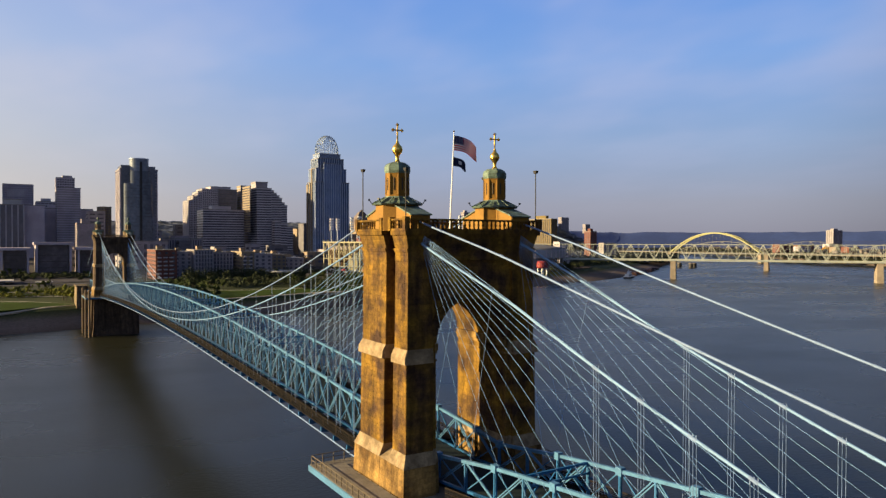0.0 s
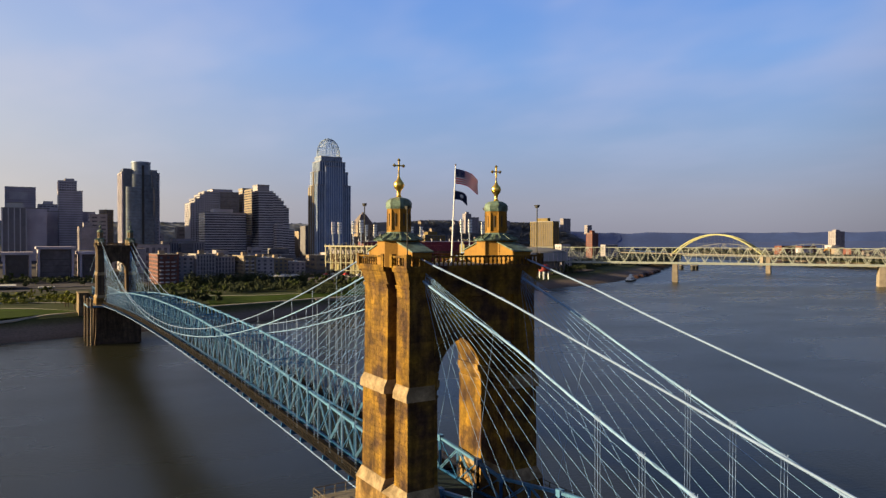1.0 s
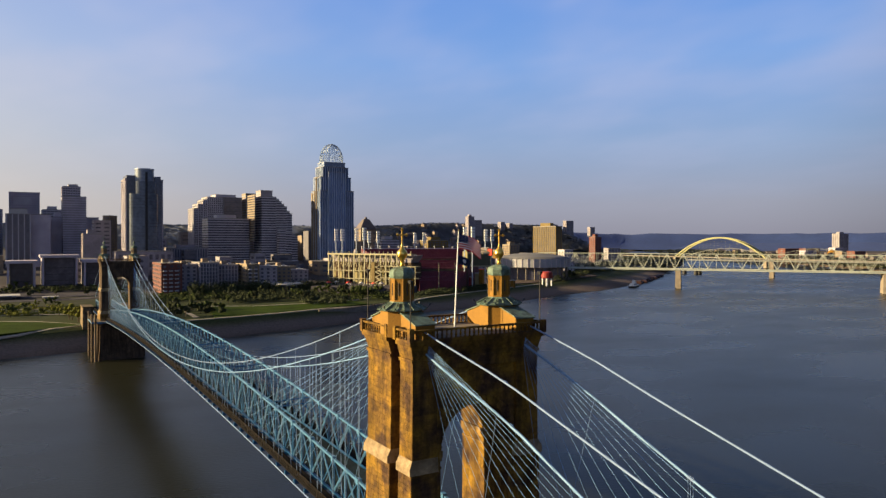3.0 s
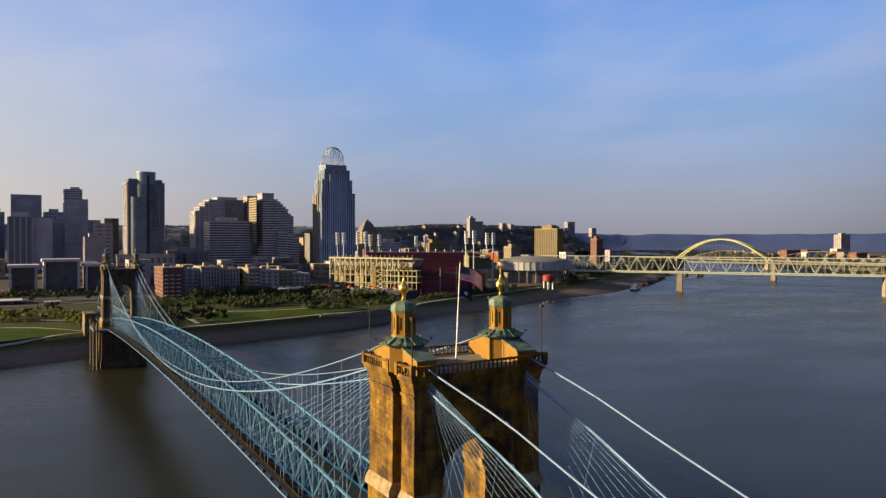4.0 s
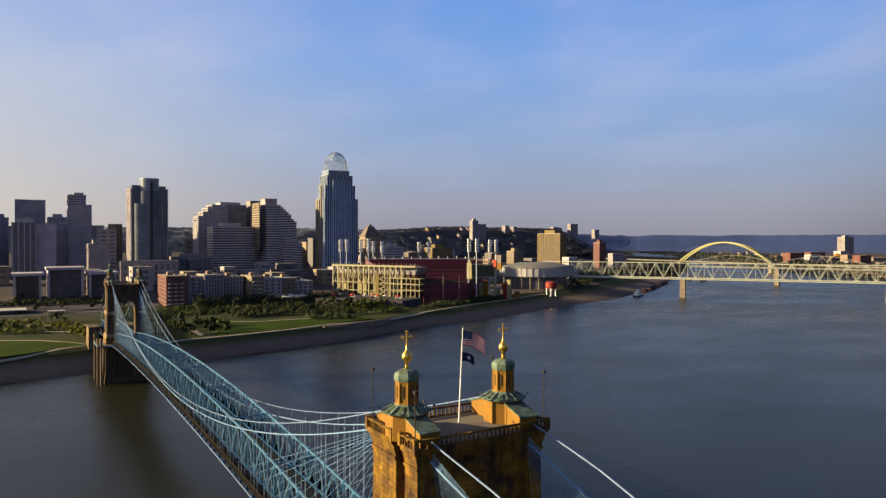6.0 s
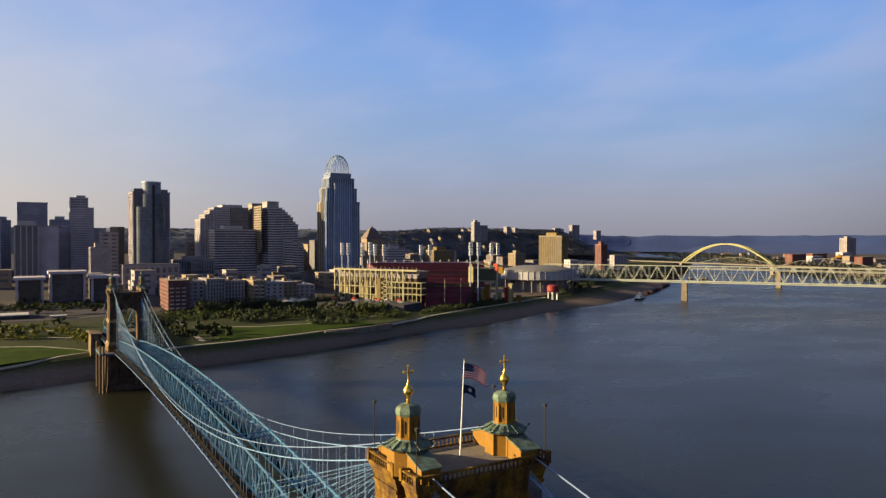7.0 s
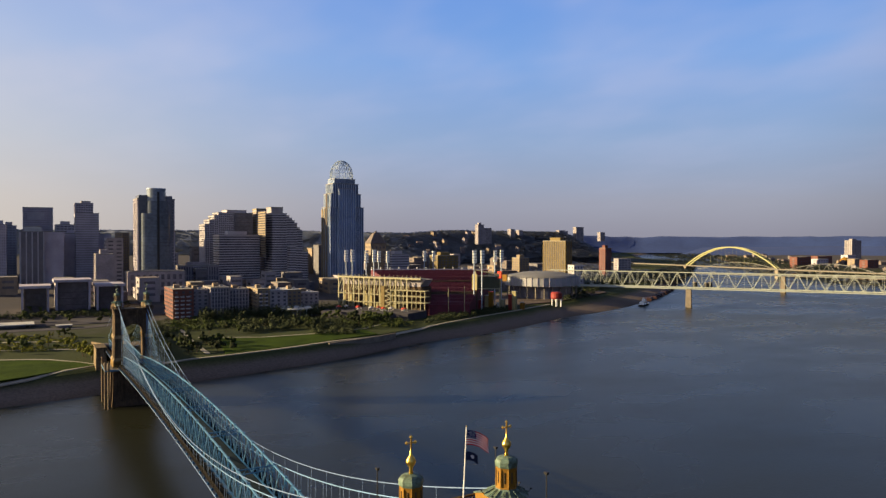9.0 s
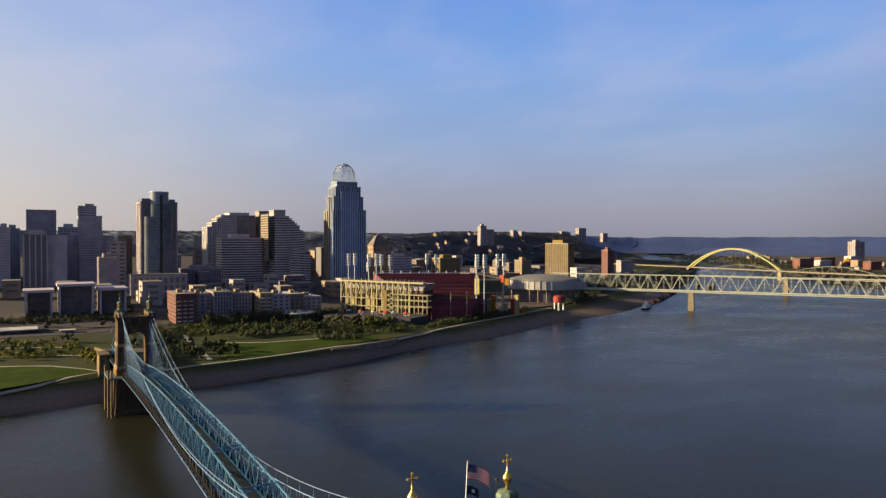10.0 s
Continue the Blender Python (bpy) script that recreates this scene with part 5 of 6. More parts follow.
def ballpark():
    """Its own x runs back along the sunlit front, its own y out towards the river."""
    t = thing("ballpark", "open ballpark with cream steel stands and dark red seats", "stadium", at=(281, 515, 8), turn=120)
    # dark stone puts the open concourse's shade into the colour
    part("concourse_wall", Shape().box(8, 104, -26, -9, 0, 30), stone_dark, t, "concourse with shade put into its dark stone")
    for i in range(13):
        x = lerp(36, 102, i / 12) + (1.2, -0.8, 2.0)[i % 3]
        part("wall_panel", Shape().box(x - (1.0, 2.4, 1.6)[i % 3], x + 1.7, -4.2, -3.5, 4 + 5 * (i % 2), (13, 27, 20, 24)[i % 4]), cream_wall, t, "cream concourse wall panel")
    # three open decks on slim columns
    for z in (13.0, 21.0):
        part("ring_beam", Shape().box(20, 105, -3.4, -0.8, z, z + 0.55), steel_cream, t)
    for i in range(14):
        x = lerp(21, 104, i / 13)
        part("column", Shape().box(x - 0.5, x + 0.5, -1.7, -0.9, 0, 37), steel_cream, t)
    for i in range(30):
        x = lerp(21, 104, i / 29)
        part("raker", Shape().bar((x, -1.3, 22 + 3 * (i % 2)), (x, -7, 37.6), 0.42), steel_cream, t)
    # the grey base colour carries the shade beneath the canopy
    part("upper_stand", Shape().frustum([(10, -24), (104, -24), (104, -9), (10, -9)], 30, [(6, -26), (106, -26), (106, -9), (6, -9)], 37), stone_old, t, "upper stand with shade put into its grey")
    part("canopy", Shape().box(6, 107, -12, -3, 37.6, 38.5), steel_cream, t, "flat canopy edge")
    part("canopy_fascia", Shape().box(6, 107, -3.2, -2.8, 37.0, 38.5), steel_cream, t)
    for i in range(20):
        x = lerp(7, 106, i / 19)
        part("canopy_post", Shape().box(x - 0.18, x + 0.18, -4, -3.6, 38.5, 41), steel_cream, t)
    # low two-level frame running on past the stand
    for z in (14.5, 20.5, 26):
        part("ramp_floor", Shape().box(-1, 40, -9, 0.6, z, z + 0.6), steel_cream, t)
    for i in range(9):
        part("ramp_post", Shape().box(i * 4.9 - 0.7, i * 4.9 - 0.2, -0.1, 0.5, 0, 26.5), steel_cream, t)
    for k in range(5):
        part("stair_flight", Shape().bar((38, 0.9, 3 + 5 * k), (45, 0.9, 5.5 + 5 * k), 1.4, 0.5).bar((45, 0.9, 5.5 + 5 * k), (38, 0.9, 8 + 5 * k), 1.4, 0.5), steel_cream, t)
    part("stair_tower", Shape().box(46, 50, -2, 0.8, 0, 30), yellow_brick, t, "mustard stair tower")
    # red seating bowl: many fine rows, rising away from the river
    n = 26
    for k in range(n):
        u, v = k / n, (k + 1) / n
        fa, fb = (lerp(2, 108, u), lerp(-12, -64, u)), (lerp(-30, -2, u), lerp(-36, -136, u))
        ga, gb = (lerp(2, 108, v), lerp(-12, -64, v)), (lerp(-30, -2, v), lerp(-36, -136, v))
        row = [fa, ga, gb, fb]
        part("seat_tier", Shape().frustum(row, 2, row, 12 + 30 * v ** 1.1), stone_dark if k in (8, 9, 17) else seat_red, t, "bank of dark red seats" if k not in (8, 9, 17) else "dark concourse between seat banks")
    part("bowl_roof", Shape().bar((109, -65, 42.6), (-2, -138, 42.6), 3, 0.7), stone_brown, t)
    for i in range(14):
        x, y = lerp(107, -2, i / 13), lerp(-64, -137, i / 13)
        part("rail_post", Shape().box(x - 0.2, x + 0.2, y - 0.2, y + 0.2, 42, 45.5), white_metal, t)
    for x, y in ((-14, -22), (-27, -31)):
        part("net_post", Shape().tube([(x, y, 0), (x, y, 30)], 0.3, 6), steel_cream, t)
    # scoreboard
    a, b = Vector((-15.5, -77, 0)), Vector((-38, -90, 0))
    part("scoreboard", Shape().bar(a + Vector((0, 0, 31.5)), b + Vector((0, 0, 31.5)), 1.5, 12), score_dark, t, "dark olive scoreboard face")
    for p in (a, b):
        part("scoreboard_tower", Shape().box(p.x - 0.7, p.x + 0.7, p.y - 0.7, p.y + 0.9, 0, 43), steel_cream, t)
    for i in range(4):
        p = a.lerp(b, i / 3)
        part("bulb_column", Shape().tube([p + Vector((1.4, -0.8, 24)), p + Vector((1.4, -0.8, 38))], 0.3, 6), steel_cream, t)
    part("scoreboard_pylon", Shape().box(a.x - 3.2, a.x + 2.4, a.y + 1.0, a.y + 2.6, 22, 40), cream_wall, t, "cream pylon beside the scoreboard")
    part("scoreboard_crown", Shape().bar(a + Vector((0, 1, 38.6)), b + Vector((0, 1, 38.6)), 1.6, 1.2), steel_cream, t)
    part("scoreboard_ledge", Shape().bar(a + Vector((0, 1, 25)), b + Vector((0, 1, 25)), 1.6, 0.9), steel_cream, t)
    part("orange_sign", Shape().box(b.x - 8, b.x - 3, b.y - 1, b.y + 1.5, 33, 40), turret_paint, t, "orange sign beside the scoreboard")
    part("scoreboard_beam", Shape().bar(a + Vector((2, 0, 45)), b + Vector((-3, 0, 39)), 1.0, 1.2), steel_cream, t)
    part("scoreboard_sign", Shape().box(b.x - 2, b.x + 2.5, b.y - 1, b.y + 2, 36, 43), sign_red, t, "red sign on the scoreboard")
    # stalls and signs under the scoreboard
    for i in range(9):
        p = Vector((-12, -84, 0)).lerp(Vector((-52, -116, 0)), i / 8) + Vector((0, 5 * (i % 2), 0))
        part("stall", Shape().box(p.x - 2, p.x + 2, p.y - 2, p.y + 2, 0, 9 + 4 * (i % 4)), (steel_cream, tank_red, cream_wall, turret_paint, roof_white)[i % 5], t)
        part("stall_roof", Shape().box(p.x - 2.4, p.x + 2.4, p.y - 2.4, p.y + 2.4, 9 + 4 * (i % 4), 9.7 + 4 * (i % 4)), (sign_red, steel_cream, roof_white)[i % 3], t)
    return t


ballpark()


def floodlight(x, y, z):
    t = thing("floodlight_mast", "white floodlight mast with a tall bank of lamps", "floodlight", "floodlights of the ballpark", (x, y, ground_z(x, y) - 0.5))
    h = z - ground_z(x, y) + 0.5
    part("mast", Shape().tube([(0, 0, 0), (0, 0, h - 14), (0, 0, h)], [0.6, 0.5, 0.4], 8), fin_metal, t)
    for k in range(5):
        part("lamp_bank", Shape().box(-2.1, 2.1, -1.5, -0.5, h - 13 + 2.8 * k, h - 11 + 2.8 * k), white_metal, t)


LIGHTS = [(261, 660, 72), (271, 666, 72), (268, 621, 72), (271, 608, 73), (314, 687, 70), (319, 673, 70), (390, 712, 69), (400, 706, 69), (346, 528, 73), (351, 521, 73), (405, 576, 72), (411, 572, 72)]
for x, y, z in LIGHTS:
    floodlight(x, y, z)


arena_white = material("dull white arena panels", (0.30, 0.30, 0.31), 0.7, vary=0.15, scale=0.1, fine=1, bump=0.05)
arena_roof = material("grey arena roof membrane", (0.15, 0.148, 0.15), 0.8, vary=0.2, scale=0.06, fine=1, bump=0.05)


def arena():
    t = thing("arena", "round white arena with a shallow grey roof", "arena", at=(523, 640, 8))
    # dark drum stands in for the shadowed void behind the columns
    part("drum", Shape().lathe(0, 0, [(38, 0), (38, 18)], 40), glass_dark, t, "dark drum drawn for the shaded void under the ring")
    post = Shape().box(-0.5, 0.5, -0.5, 0.5, 0, 18).mesh("column", concrete)
    for i in range(26):
        placed("column", post, t, 44 * math.cos(i * 0.2417), 44 * math.sin(i * 0.2417), 0)
    part("upper_drum", Shape().lathe(0, 0, [(46, 18), (47, 18.6), (47, 28.4), (46, 29)], 40), arena_white, t, "white panelled ring")
    rib = Shape().box(-0.3, 0.3, -0.5, 0.3, 18, 29).mesh("rib", stone_brown)
    for i in range(40):
        a = 2 * math.pi * i / 40
        placed("rib", rib, t, 47 * math.cos(a), 47 * math.sin(a), 0, 0, 0, math.degrees(a) + 90)
    part("roof", Shape().lathe(0, 0, [(47.3, 29), (43, 31), (24, 34.5), (2, 35.5)], 40), arena_roof, t)


arena()
block("apartment_tower", "yellow sunlit apartment tower with ribbed balconies", 668, 680, 764, 819, 81, yellow_brick, window_glass, 3.0, 0.14, 4.6, 1.7, category="apartment tower")
block("apartment_tower", "red brick tower beyond the truss bridge", 944, 960, 968, 985, 66, brick_red, glass_dark, 3.5, 0.5, 6, 2, category="apartment tower")
block("apartment_tower", "pale condominium tower on the far shore", 2100, 2150, 1130, 1152, 80, stone_old, window_glass, 4.0, 0.3, 7.0, 2.6, category="apartment tower", z0=10)


# ---- far bridges ----
def truss_bridge(name, label, start, turn, ln, n, zb, h, mat, piers, half=6.0, thick=1.0, camel=0.0, far=False):
    """A through truss of n panels that runs ln metres along its own x from start."""
    t = thing(name, label, "bridge", at=(*start, 0), turn=turn)
    high = lambda i: zb + h + camel * abs(math.sin(math.pi * 3 * i / n))
    for sy in (-1, 1):
        Y = sy * half
        if far:
            web, chord = Shape(), Shape()
            for i in range(n):
                x, q = ln * i / n, ln * (i + 1) / n
                web.bar((x, Y, zb), (x, Y, high(i)), thick * 0.45)
                web.bar((x, Y, zb), (q, Y, high(i + 1)), thick * 0.7) if i % 2 == 0 else web.bar((q, Y, zb), (x, Y, high(i)), thick * 0.7)
                chord.bar((x, Y, high(i)), (q, Y, high(i + 1)), thick)
            part("web", web, mat, t)
            part("top_chord", chord, mat, t)
        for i in range(0 if far else n + 1):
            x = ln * i / n
            if 0 < i < n:
                part("post", Shape().bar((x, Y, zb), (x, Y, high(i)), thick * 0.45), mat, t)
            if i < n:
                q = ln * (i + 1) / n
                part("top_chord", Shape().bar((x, Y, high(i)), (q, Y, high(i + 1)), thick), mat, t)
                a, b = (i, i + 1) if i % 2 == 0 else (i + 1, i)
                part("diagonal", Shape().bar((ln * a / n, Y, zb), (ln * b / n, Y, high(b)), thick * 0.85), mat, t)
        part("bottom_chord", Shape().bar((0, Y, zb), (ln, Y, zb), thick * 1.3), mat, t)
    part("deck", Shape().box(0, ln, -half - 3, half + 3, zb - 1.9, zb - 0.8), mat, t)
    for x in piers:
        low, top = [(x + a * 3.6, b * 9) for a, b in ((-1, -1), (1, -1), (1, 1), (-1, 1))], [(x + a * 3.0, b * 8) for a, b in ((-1, -1), (1, -1), (1, 1), (-1, 1))]
        part("pier", Shape().frustum(low, -6, top, zb - 1.9), pier_stone, t, "tan concrete pier")
    return t


old_steel = material("weathered grey painted steel", (0.20, 0.20, 0.18), 0.6, vary=0.2, scale=0.1, fine=1, bump=0.05)
truss_bridge("truss_bridge", "pale grey-green steel truss bridge crossing the river", (560, 671), -53.4, 640, 66, 24.5, 18.6, bridge_cream, (178.5, 402), thick=0.62)
truss_bridge("old_truss_bridge", "grey camelback truss bridge behind the paler one", (928, 731), -62.7, 390, 30, 28, 6, old_steel, (132,), thick=0.45, camel=13, far=True)


def arch_bridge():
    X, ya, yb = 1352, 865, 1110
    t = thing("arch_bridge", "yellow tied-arch bridge far up the river", "bridge", at=(X, ya, 0))
    ln, zb, rise = yb - ya, 20, 46
    for sx in (-6, 6):
        pts = [(sx, ln * i / 24, zb + rise * (1 - (2 * i / 24 - 1) ** 2)) for i in range(25)]
        part("arch_rib", Shape().tube(pts, 2.0, 4), bridge_yellow, t)
        for i in range(2, 23):
            part("hanger", Shape().bar((sx, ln * i / 24, zb), pts[i], 0.1), bridge_yellow, t)
    part("deck", Shape().box(-12, 12, -420, ln + 260, zb - 1.4, zb + 1.0), concrete, t)
    for y in (0, ln):
        part("pier", Shape().box(-11, 11, y - 4, y + 4, -6, zb - 2), pier_stone, t)


arch_bridge()


# ---- hills ----
def ridge(label, pts, depth, mat, seed, amp=6.0):
    """A wooded ridge along a line of (x, y, height)."""
    s = Shape()
    rows, steps = [], 14
    line = []
    for (a, b) in zip(pts, pts[1:]):
        for i in range(steps):
            line.append(Vector(a).lerp(Vector(b), i / steps))
    line.append(Vector(pts[-1]))
    d = (Vector(pts[-1]) - Vector(pts[0])); d.z = 0
    back = Vector((-d.y, d.x, 0)).normalized()
    if back.y < 0:
        back = -back
    prof = [(-0.5, 0.0), (-0.35, 0.25), (-0.2, 0.6), (-0.08, 0.88), (0, 1.0), (0.2, 0.97), (0.6, 0.6), (1.0, 0.0)]
    for p in line:
        row = []
        for u, h in prof:
            q = Vector((p.x, p.y, 0)) + back * depth * u
            n = noise.noise((q.x * 0.012 + seed, q.y * 0.012, 0)) + 0.6 * noise.noise((q.x * 0.04 + seed, q.y * 0.04, 2))
            row.append((q.x, q.y, 8 + max(0, p.z - 8) * h + (n * amp if 0 < h else 0)))
        rows.append(row)
    for r in rows:
        s.v += r
    m = len(prof)
    for i in range(len(rows) - 1):
        for j in range(m - 1):
            s.f.append((i * m + j, (i + 1) * m + j, (i + 1) * m + j + 1, i * m + j + 1))
    return solid("hill", s, mat, label, "hill", "hills round the city", kind="structure", smooth=True)


ridge("dark wooded hill with haze in its colour behind the ballpark", [(500, 1500, 60), (720, 1500, 90), (980, 1620, 104), (1250, 1650, 103), (1394, 1640, 102), (1560, 1790, 94), (1750, 2050, 62)], 350, hill_mat, 1.0)
ridge("wooded hills beyond the near hill, haze in their blue", [(1450, 2050, 98), (1900, 2300, 103), (2250, 2650, 101), (2500, 3000, 98)], 400, hill_far, 5.0, 6)
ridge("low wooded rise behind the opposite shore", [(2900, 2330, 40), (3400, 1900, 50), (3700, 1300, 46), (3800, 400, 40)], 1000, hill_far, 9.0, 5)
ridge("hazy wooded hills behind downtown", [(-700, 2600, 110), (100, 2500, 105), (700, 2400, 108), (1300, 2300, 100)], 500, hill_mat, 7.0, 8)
ridge("far hills along the river, haze in their blue", [(1500, 2900, 100), (2300, 3000, 110), (3000, 2900, 95), (3600, 2500, 98), (4000, 1900, 102), (4200, 1200, 100), (4300, 300, 95)], 600, hill_far, 3.0, 7)


def far_woods(label, pts, n, spread, seed, size, mat):
    """Uncountable tree crowns along a ridge: small leaf clumps."""
    r = random.Random(seed)
    s = Shape()
    for _ in range(n):
        i = r.randrange(len(pts) - 1)
        p = Vector(pts[i]).lerp(Vector(pts[i + 1]), r.random())
        off = r.uniform(-1, 0.25)
        c = Vector((p.x, p.y + off * spread, 8 + (p.z - 8) * (1 - 0.75 * max(0, -off)) + r.uniform(-2, 2)))
        for _ in range(7):
            # clumps lean away from the sun so the slope stays evenly shaded
            d = Vector((r.gauss(0.22, 0.12), r.gauss(-0.25, 0.12), 1.0)).normalized()
            e, q = size * r.uniform(0.5, 1.0), c + Vector((r.gauss(0, 0.7), r.gauss(0, 0.7), r.gauss(0, 0.22))) * size
            u = d.cross(Vector((r.gauss(0, 1), r.gauss(0, 1), r.gauss(0, 1)))).normalized()
            w = u.cross(d)
            k = len(s.v)
            s.v += [tuple(q - u * e), tuple(q + w * e), tuple(q + u * e * 0.8), tuple(q - w * e * 0.9)]
            s.f.append((k, k + 1, k + 2, k + 3))
    return solid("woods", s, mat, label, "woods", kind="stuff")


# leaf colour paled and blued to carry the haze
wood_leaf = material("woodland leaves with haze in their colour", (0.205, 0.218, 0.245), 0.95, vary=0.2, scale=0.01, fine=0.1, bump=0, island=0.10, spec=0.05)
shore_leaf = material("shore tree leaves", (0.082, 0.095, 0.080), 0.95, vary=0.25, scale=0.01, fine=0.1, bump=0, island=0.15, spec=0.05)
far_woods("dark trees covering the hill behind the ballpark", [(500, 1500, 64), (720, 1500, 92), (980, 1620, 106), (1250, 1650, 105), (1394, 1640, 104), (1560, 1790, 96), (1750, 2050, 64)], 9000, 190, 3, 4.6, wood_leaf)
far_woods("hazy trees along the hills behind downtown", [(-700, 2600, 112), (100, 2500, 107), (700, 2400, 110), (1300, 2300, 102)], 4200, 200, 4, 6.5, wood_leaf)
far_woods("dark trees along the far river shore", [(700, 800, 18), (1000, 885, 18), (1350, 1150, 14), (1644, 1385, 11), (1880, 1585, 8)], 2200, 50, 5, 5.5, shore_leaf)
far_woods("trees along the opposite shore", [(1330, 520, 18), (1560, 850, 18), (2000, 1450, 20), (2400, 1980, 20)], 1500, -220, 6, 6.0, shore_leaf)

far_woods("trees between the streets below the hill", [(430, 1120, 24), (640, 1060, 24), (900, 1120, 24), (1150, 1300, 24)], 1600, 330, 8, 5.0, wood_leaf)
hr = random.Random(9)


def house(x, y, z, w, wall, label):
    t = solid("hill_house", Shape().box(-w / 2, w / 2, -5, 5, -6, 7), wall, label, "house", "houses on the hill and shores")
    t.matrix_basis = pose(x, y, z, 0, 0, hr.uniform(-30, 30))
    s = Shape()
    s.v = [(-w / 2 - .5, -5.6, 7), (w / 2 + .5, -5.6, 7), (w / 2 + .5, 5.6, 7), (-w / 2 - .5, 5.6, 7), (-w / 2 - .5, 0, 11), (w / 2 + .5, 0, 11)]
    s.f = [(0, 1, 5, 4), (2, 3, 4, 5), (3, 0, 4), (1, 2, 5), (3, 2, 1, 0)]
    part("roof", s, dull_brown, t)
    win = Shape().box(-1.2, 1.2, -5.15, -4.9, 1.5, 4.5).mesh("window", glass_dark)
    for k in range(2):
        placed("window", win, t, (k - 0.5) * w * 0.5)


HOUSES = {stone_old: "grey house among hillside trees", dull_brown: "brown brick house among hillside trees", brick_tan: "tan house among hillside trees"}
for i in range(30):
    u = hr.random()
    x = lerp(640, 1350, u)
    off = hr.uniform(0.15, 0.9)
    zz = 14 + 92 * (1 - 0.72 * off) * min(1.0, 0.55 + 1.8 * u * (1.1 - u))
    wall = hr.choice(list(HOUSES))
    house(x, lerp(1500, 1740, u) - off * 190, zz, hr.uniform(9, 15), wall, HOUSES[wall])
for i in range(40):
    u = hr.random()
    x, y = lerp(1360, 2300, u) + hr.uniform(30, 330), lerp(540, 1800, u) + hr.uniform(-60, 20)
    wall = hr.choice(list(HOUSES))
    house(x, y, 14, hr.uniform(16, 40), wall, HOUSES[wall].replace("among hillside trees", "on the opposite shore"))

for x, y, w, h, wall in ((1640, 1010, 60, 26, brick_red), (1730, 1010, 46, 20, stone_brown), (1860, 1090, 70, 24, brick_red), (1900, 1010, 40, 18, brick_tan), (1760, 900, 50, 20, brick_red), (1990, 1080, 44, 26, stone_brown)):
    punched("shore_building", "low brick building on the opposite shore", x, x + w, y, y + 20, 12 + h, wall, 6.0, 11.0, z0=8, ww=6.0, wh=2.4)
t = thing("domed_pavilion", "round pavilion with an orange-gold dome on the opposite shore", "pavilion", at=(1985, 1085, 8))
part("drum", Shape().lathe(0, 0, [(13, 0), (13, 12)], 20), brick_red, t)
part("dome", Shape().lathe(0, 0, [(13.6, 12), (13, 16), (10.4, 20.5), (6, 23.5), (1, 24.5)], 20), turret_paint, t, "orange-gold dome", True)


# ---- park, trees, paths ----
def slab(name, pts, label, mat, cat, top, thick=0.6, kind="structure"):
    s = Shape().frustum(pts, top - thick, pts, top)
    return solid(name, s, mat, label, cat, kind=kind)


def path(pts, w, label="pale concrete park path", mat=None, lift=0.12):
    s = Shape()
    line = [Vector((x, y, 0)) for x, y in pts]
    fine = []
    for a, b in zip(line, line[1:]):
        n = max(1, int((b - a).length / 12))
        fine += [a.lerp(b, i / n) for i in range(n)]
    fine.append(line[-1])
    for i, p in enumerate(fine):
        d = (fine[min(i + 1, len(fine) - 1)] - fine[max(i - 1, 0)]).normalized()
        side = Vector((-d.y, d.x, 0)) * w / 2
        for q in (p - side, p + side):
            z = max(ground_z(q.x, q.y), ground_z(p.x, p.y)) + lift
            s.v += [(q.x, q.y, z), (q.x, q.y, z - 0.6)]
        if i:
            k = 4 * i - 4
            s.f += [(k, k + 4, k + 6, k + 2), (k + 1, k + 3, k + 7, k + 5), (k, k + 1, k + 5, k + 4), (k + 2, k + 6, k + 7, k + 3)]
    return solid("path", s, mat or concrete, label, "path", kind="structure")


path_mat = material("pale path paving", (0.34, 0.31, 0.25), 0.9, vary=0.15, scale=0.2, fine=2, spec=0.08)
slab("lawn_1", [(-90, 448), (-63, 437), (-36, 421), (-19, 401), (-12, 388), (-29, 380), (-46, 368), (-61, 361), (-90, 352)][::-1], "bright green mown lawn inside curving paths", grass_mat, "lawn", 10.25)
path([(-95, 450), (-63.4, 436), (-45.4, 428.6), (-36.3, 423.4), (-18.8, 402.5), (-9.3, 387)], 2.6, mat=path_mat)
path([(-95, 345), (-61, 359), (-45.6, 366.5), (-28.9, 378.4), (-7, 392)], 2.6, mat=path_mat, lift=0.5)
slab("lawn_2", [(64, 390), (90, 396), (114, 402), (150, 415), (190, 428), (192, 462), (147, 452), (108, 452), (76, 466)], "green park lawn above the river wall", grass_mat, "lawn", 10.22)
path([(22, 379), (41, 382.5), (61, 385.5), (88, 391.5), (114, 398.5), (148, 411), (168, 414.5), (191, 424), (225, 439), (278, 467), (324, 490), (404, 526), (470, 560)], 2.4, "pale riverside promenade", path_mat, 0.5)
path([(62, 530), (58.6, 500), (55.9, 456.5), (54.7, 398)], 3.2, mat=path_mat)
path([(64, 476), (73.2, 472), (106.6, 455), (147.4, 455), (195, 464), (240, 500)], 2.2, mat=path_mat)
path([(-140, 590), (-68, 576), (-9, 573), (66, 610), (150, 590), (240, 560), (330, 600), (440, 640)], 14, "dark asphalt riverside street", asphalt, 0.1)
path([(-140, 660), (60, 660), (140, 655), (215, 655)], 12, "dark asphalt city street", asphalt, 0.1)
path([(-140, 622), (-70, 616), (-10, 612), (52, 622)], 34, "grey asphalt parking ground by the street", asphalt, 0.1)
path([(-100, 520), (-60, 515), (-20, 500)], 3, mat=path_mat)
path([(-100, 485), (-40, 470), (-12, 455)], 2.4, mat=path_mat)

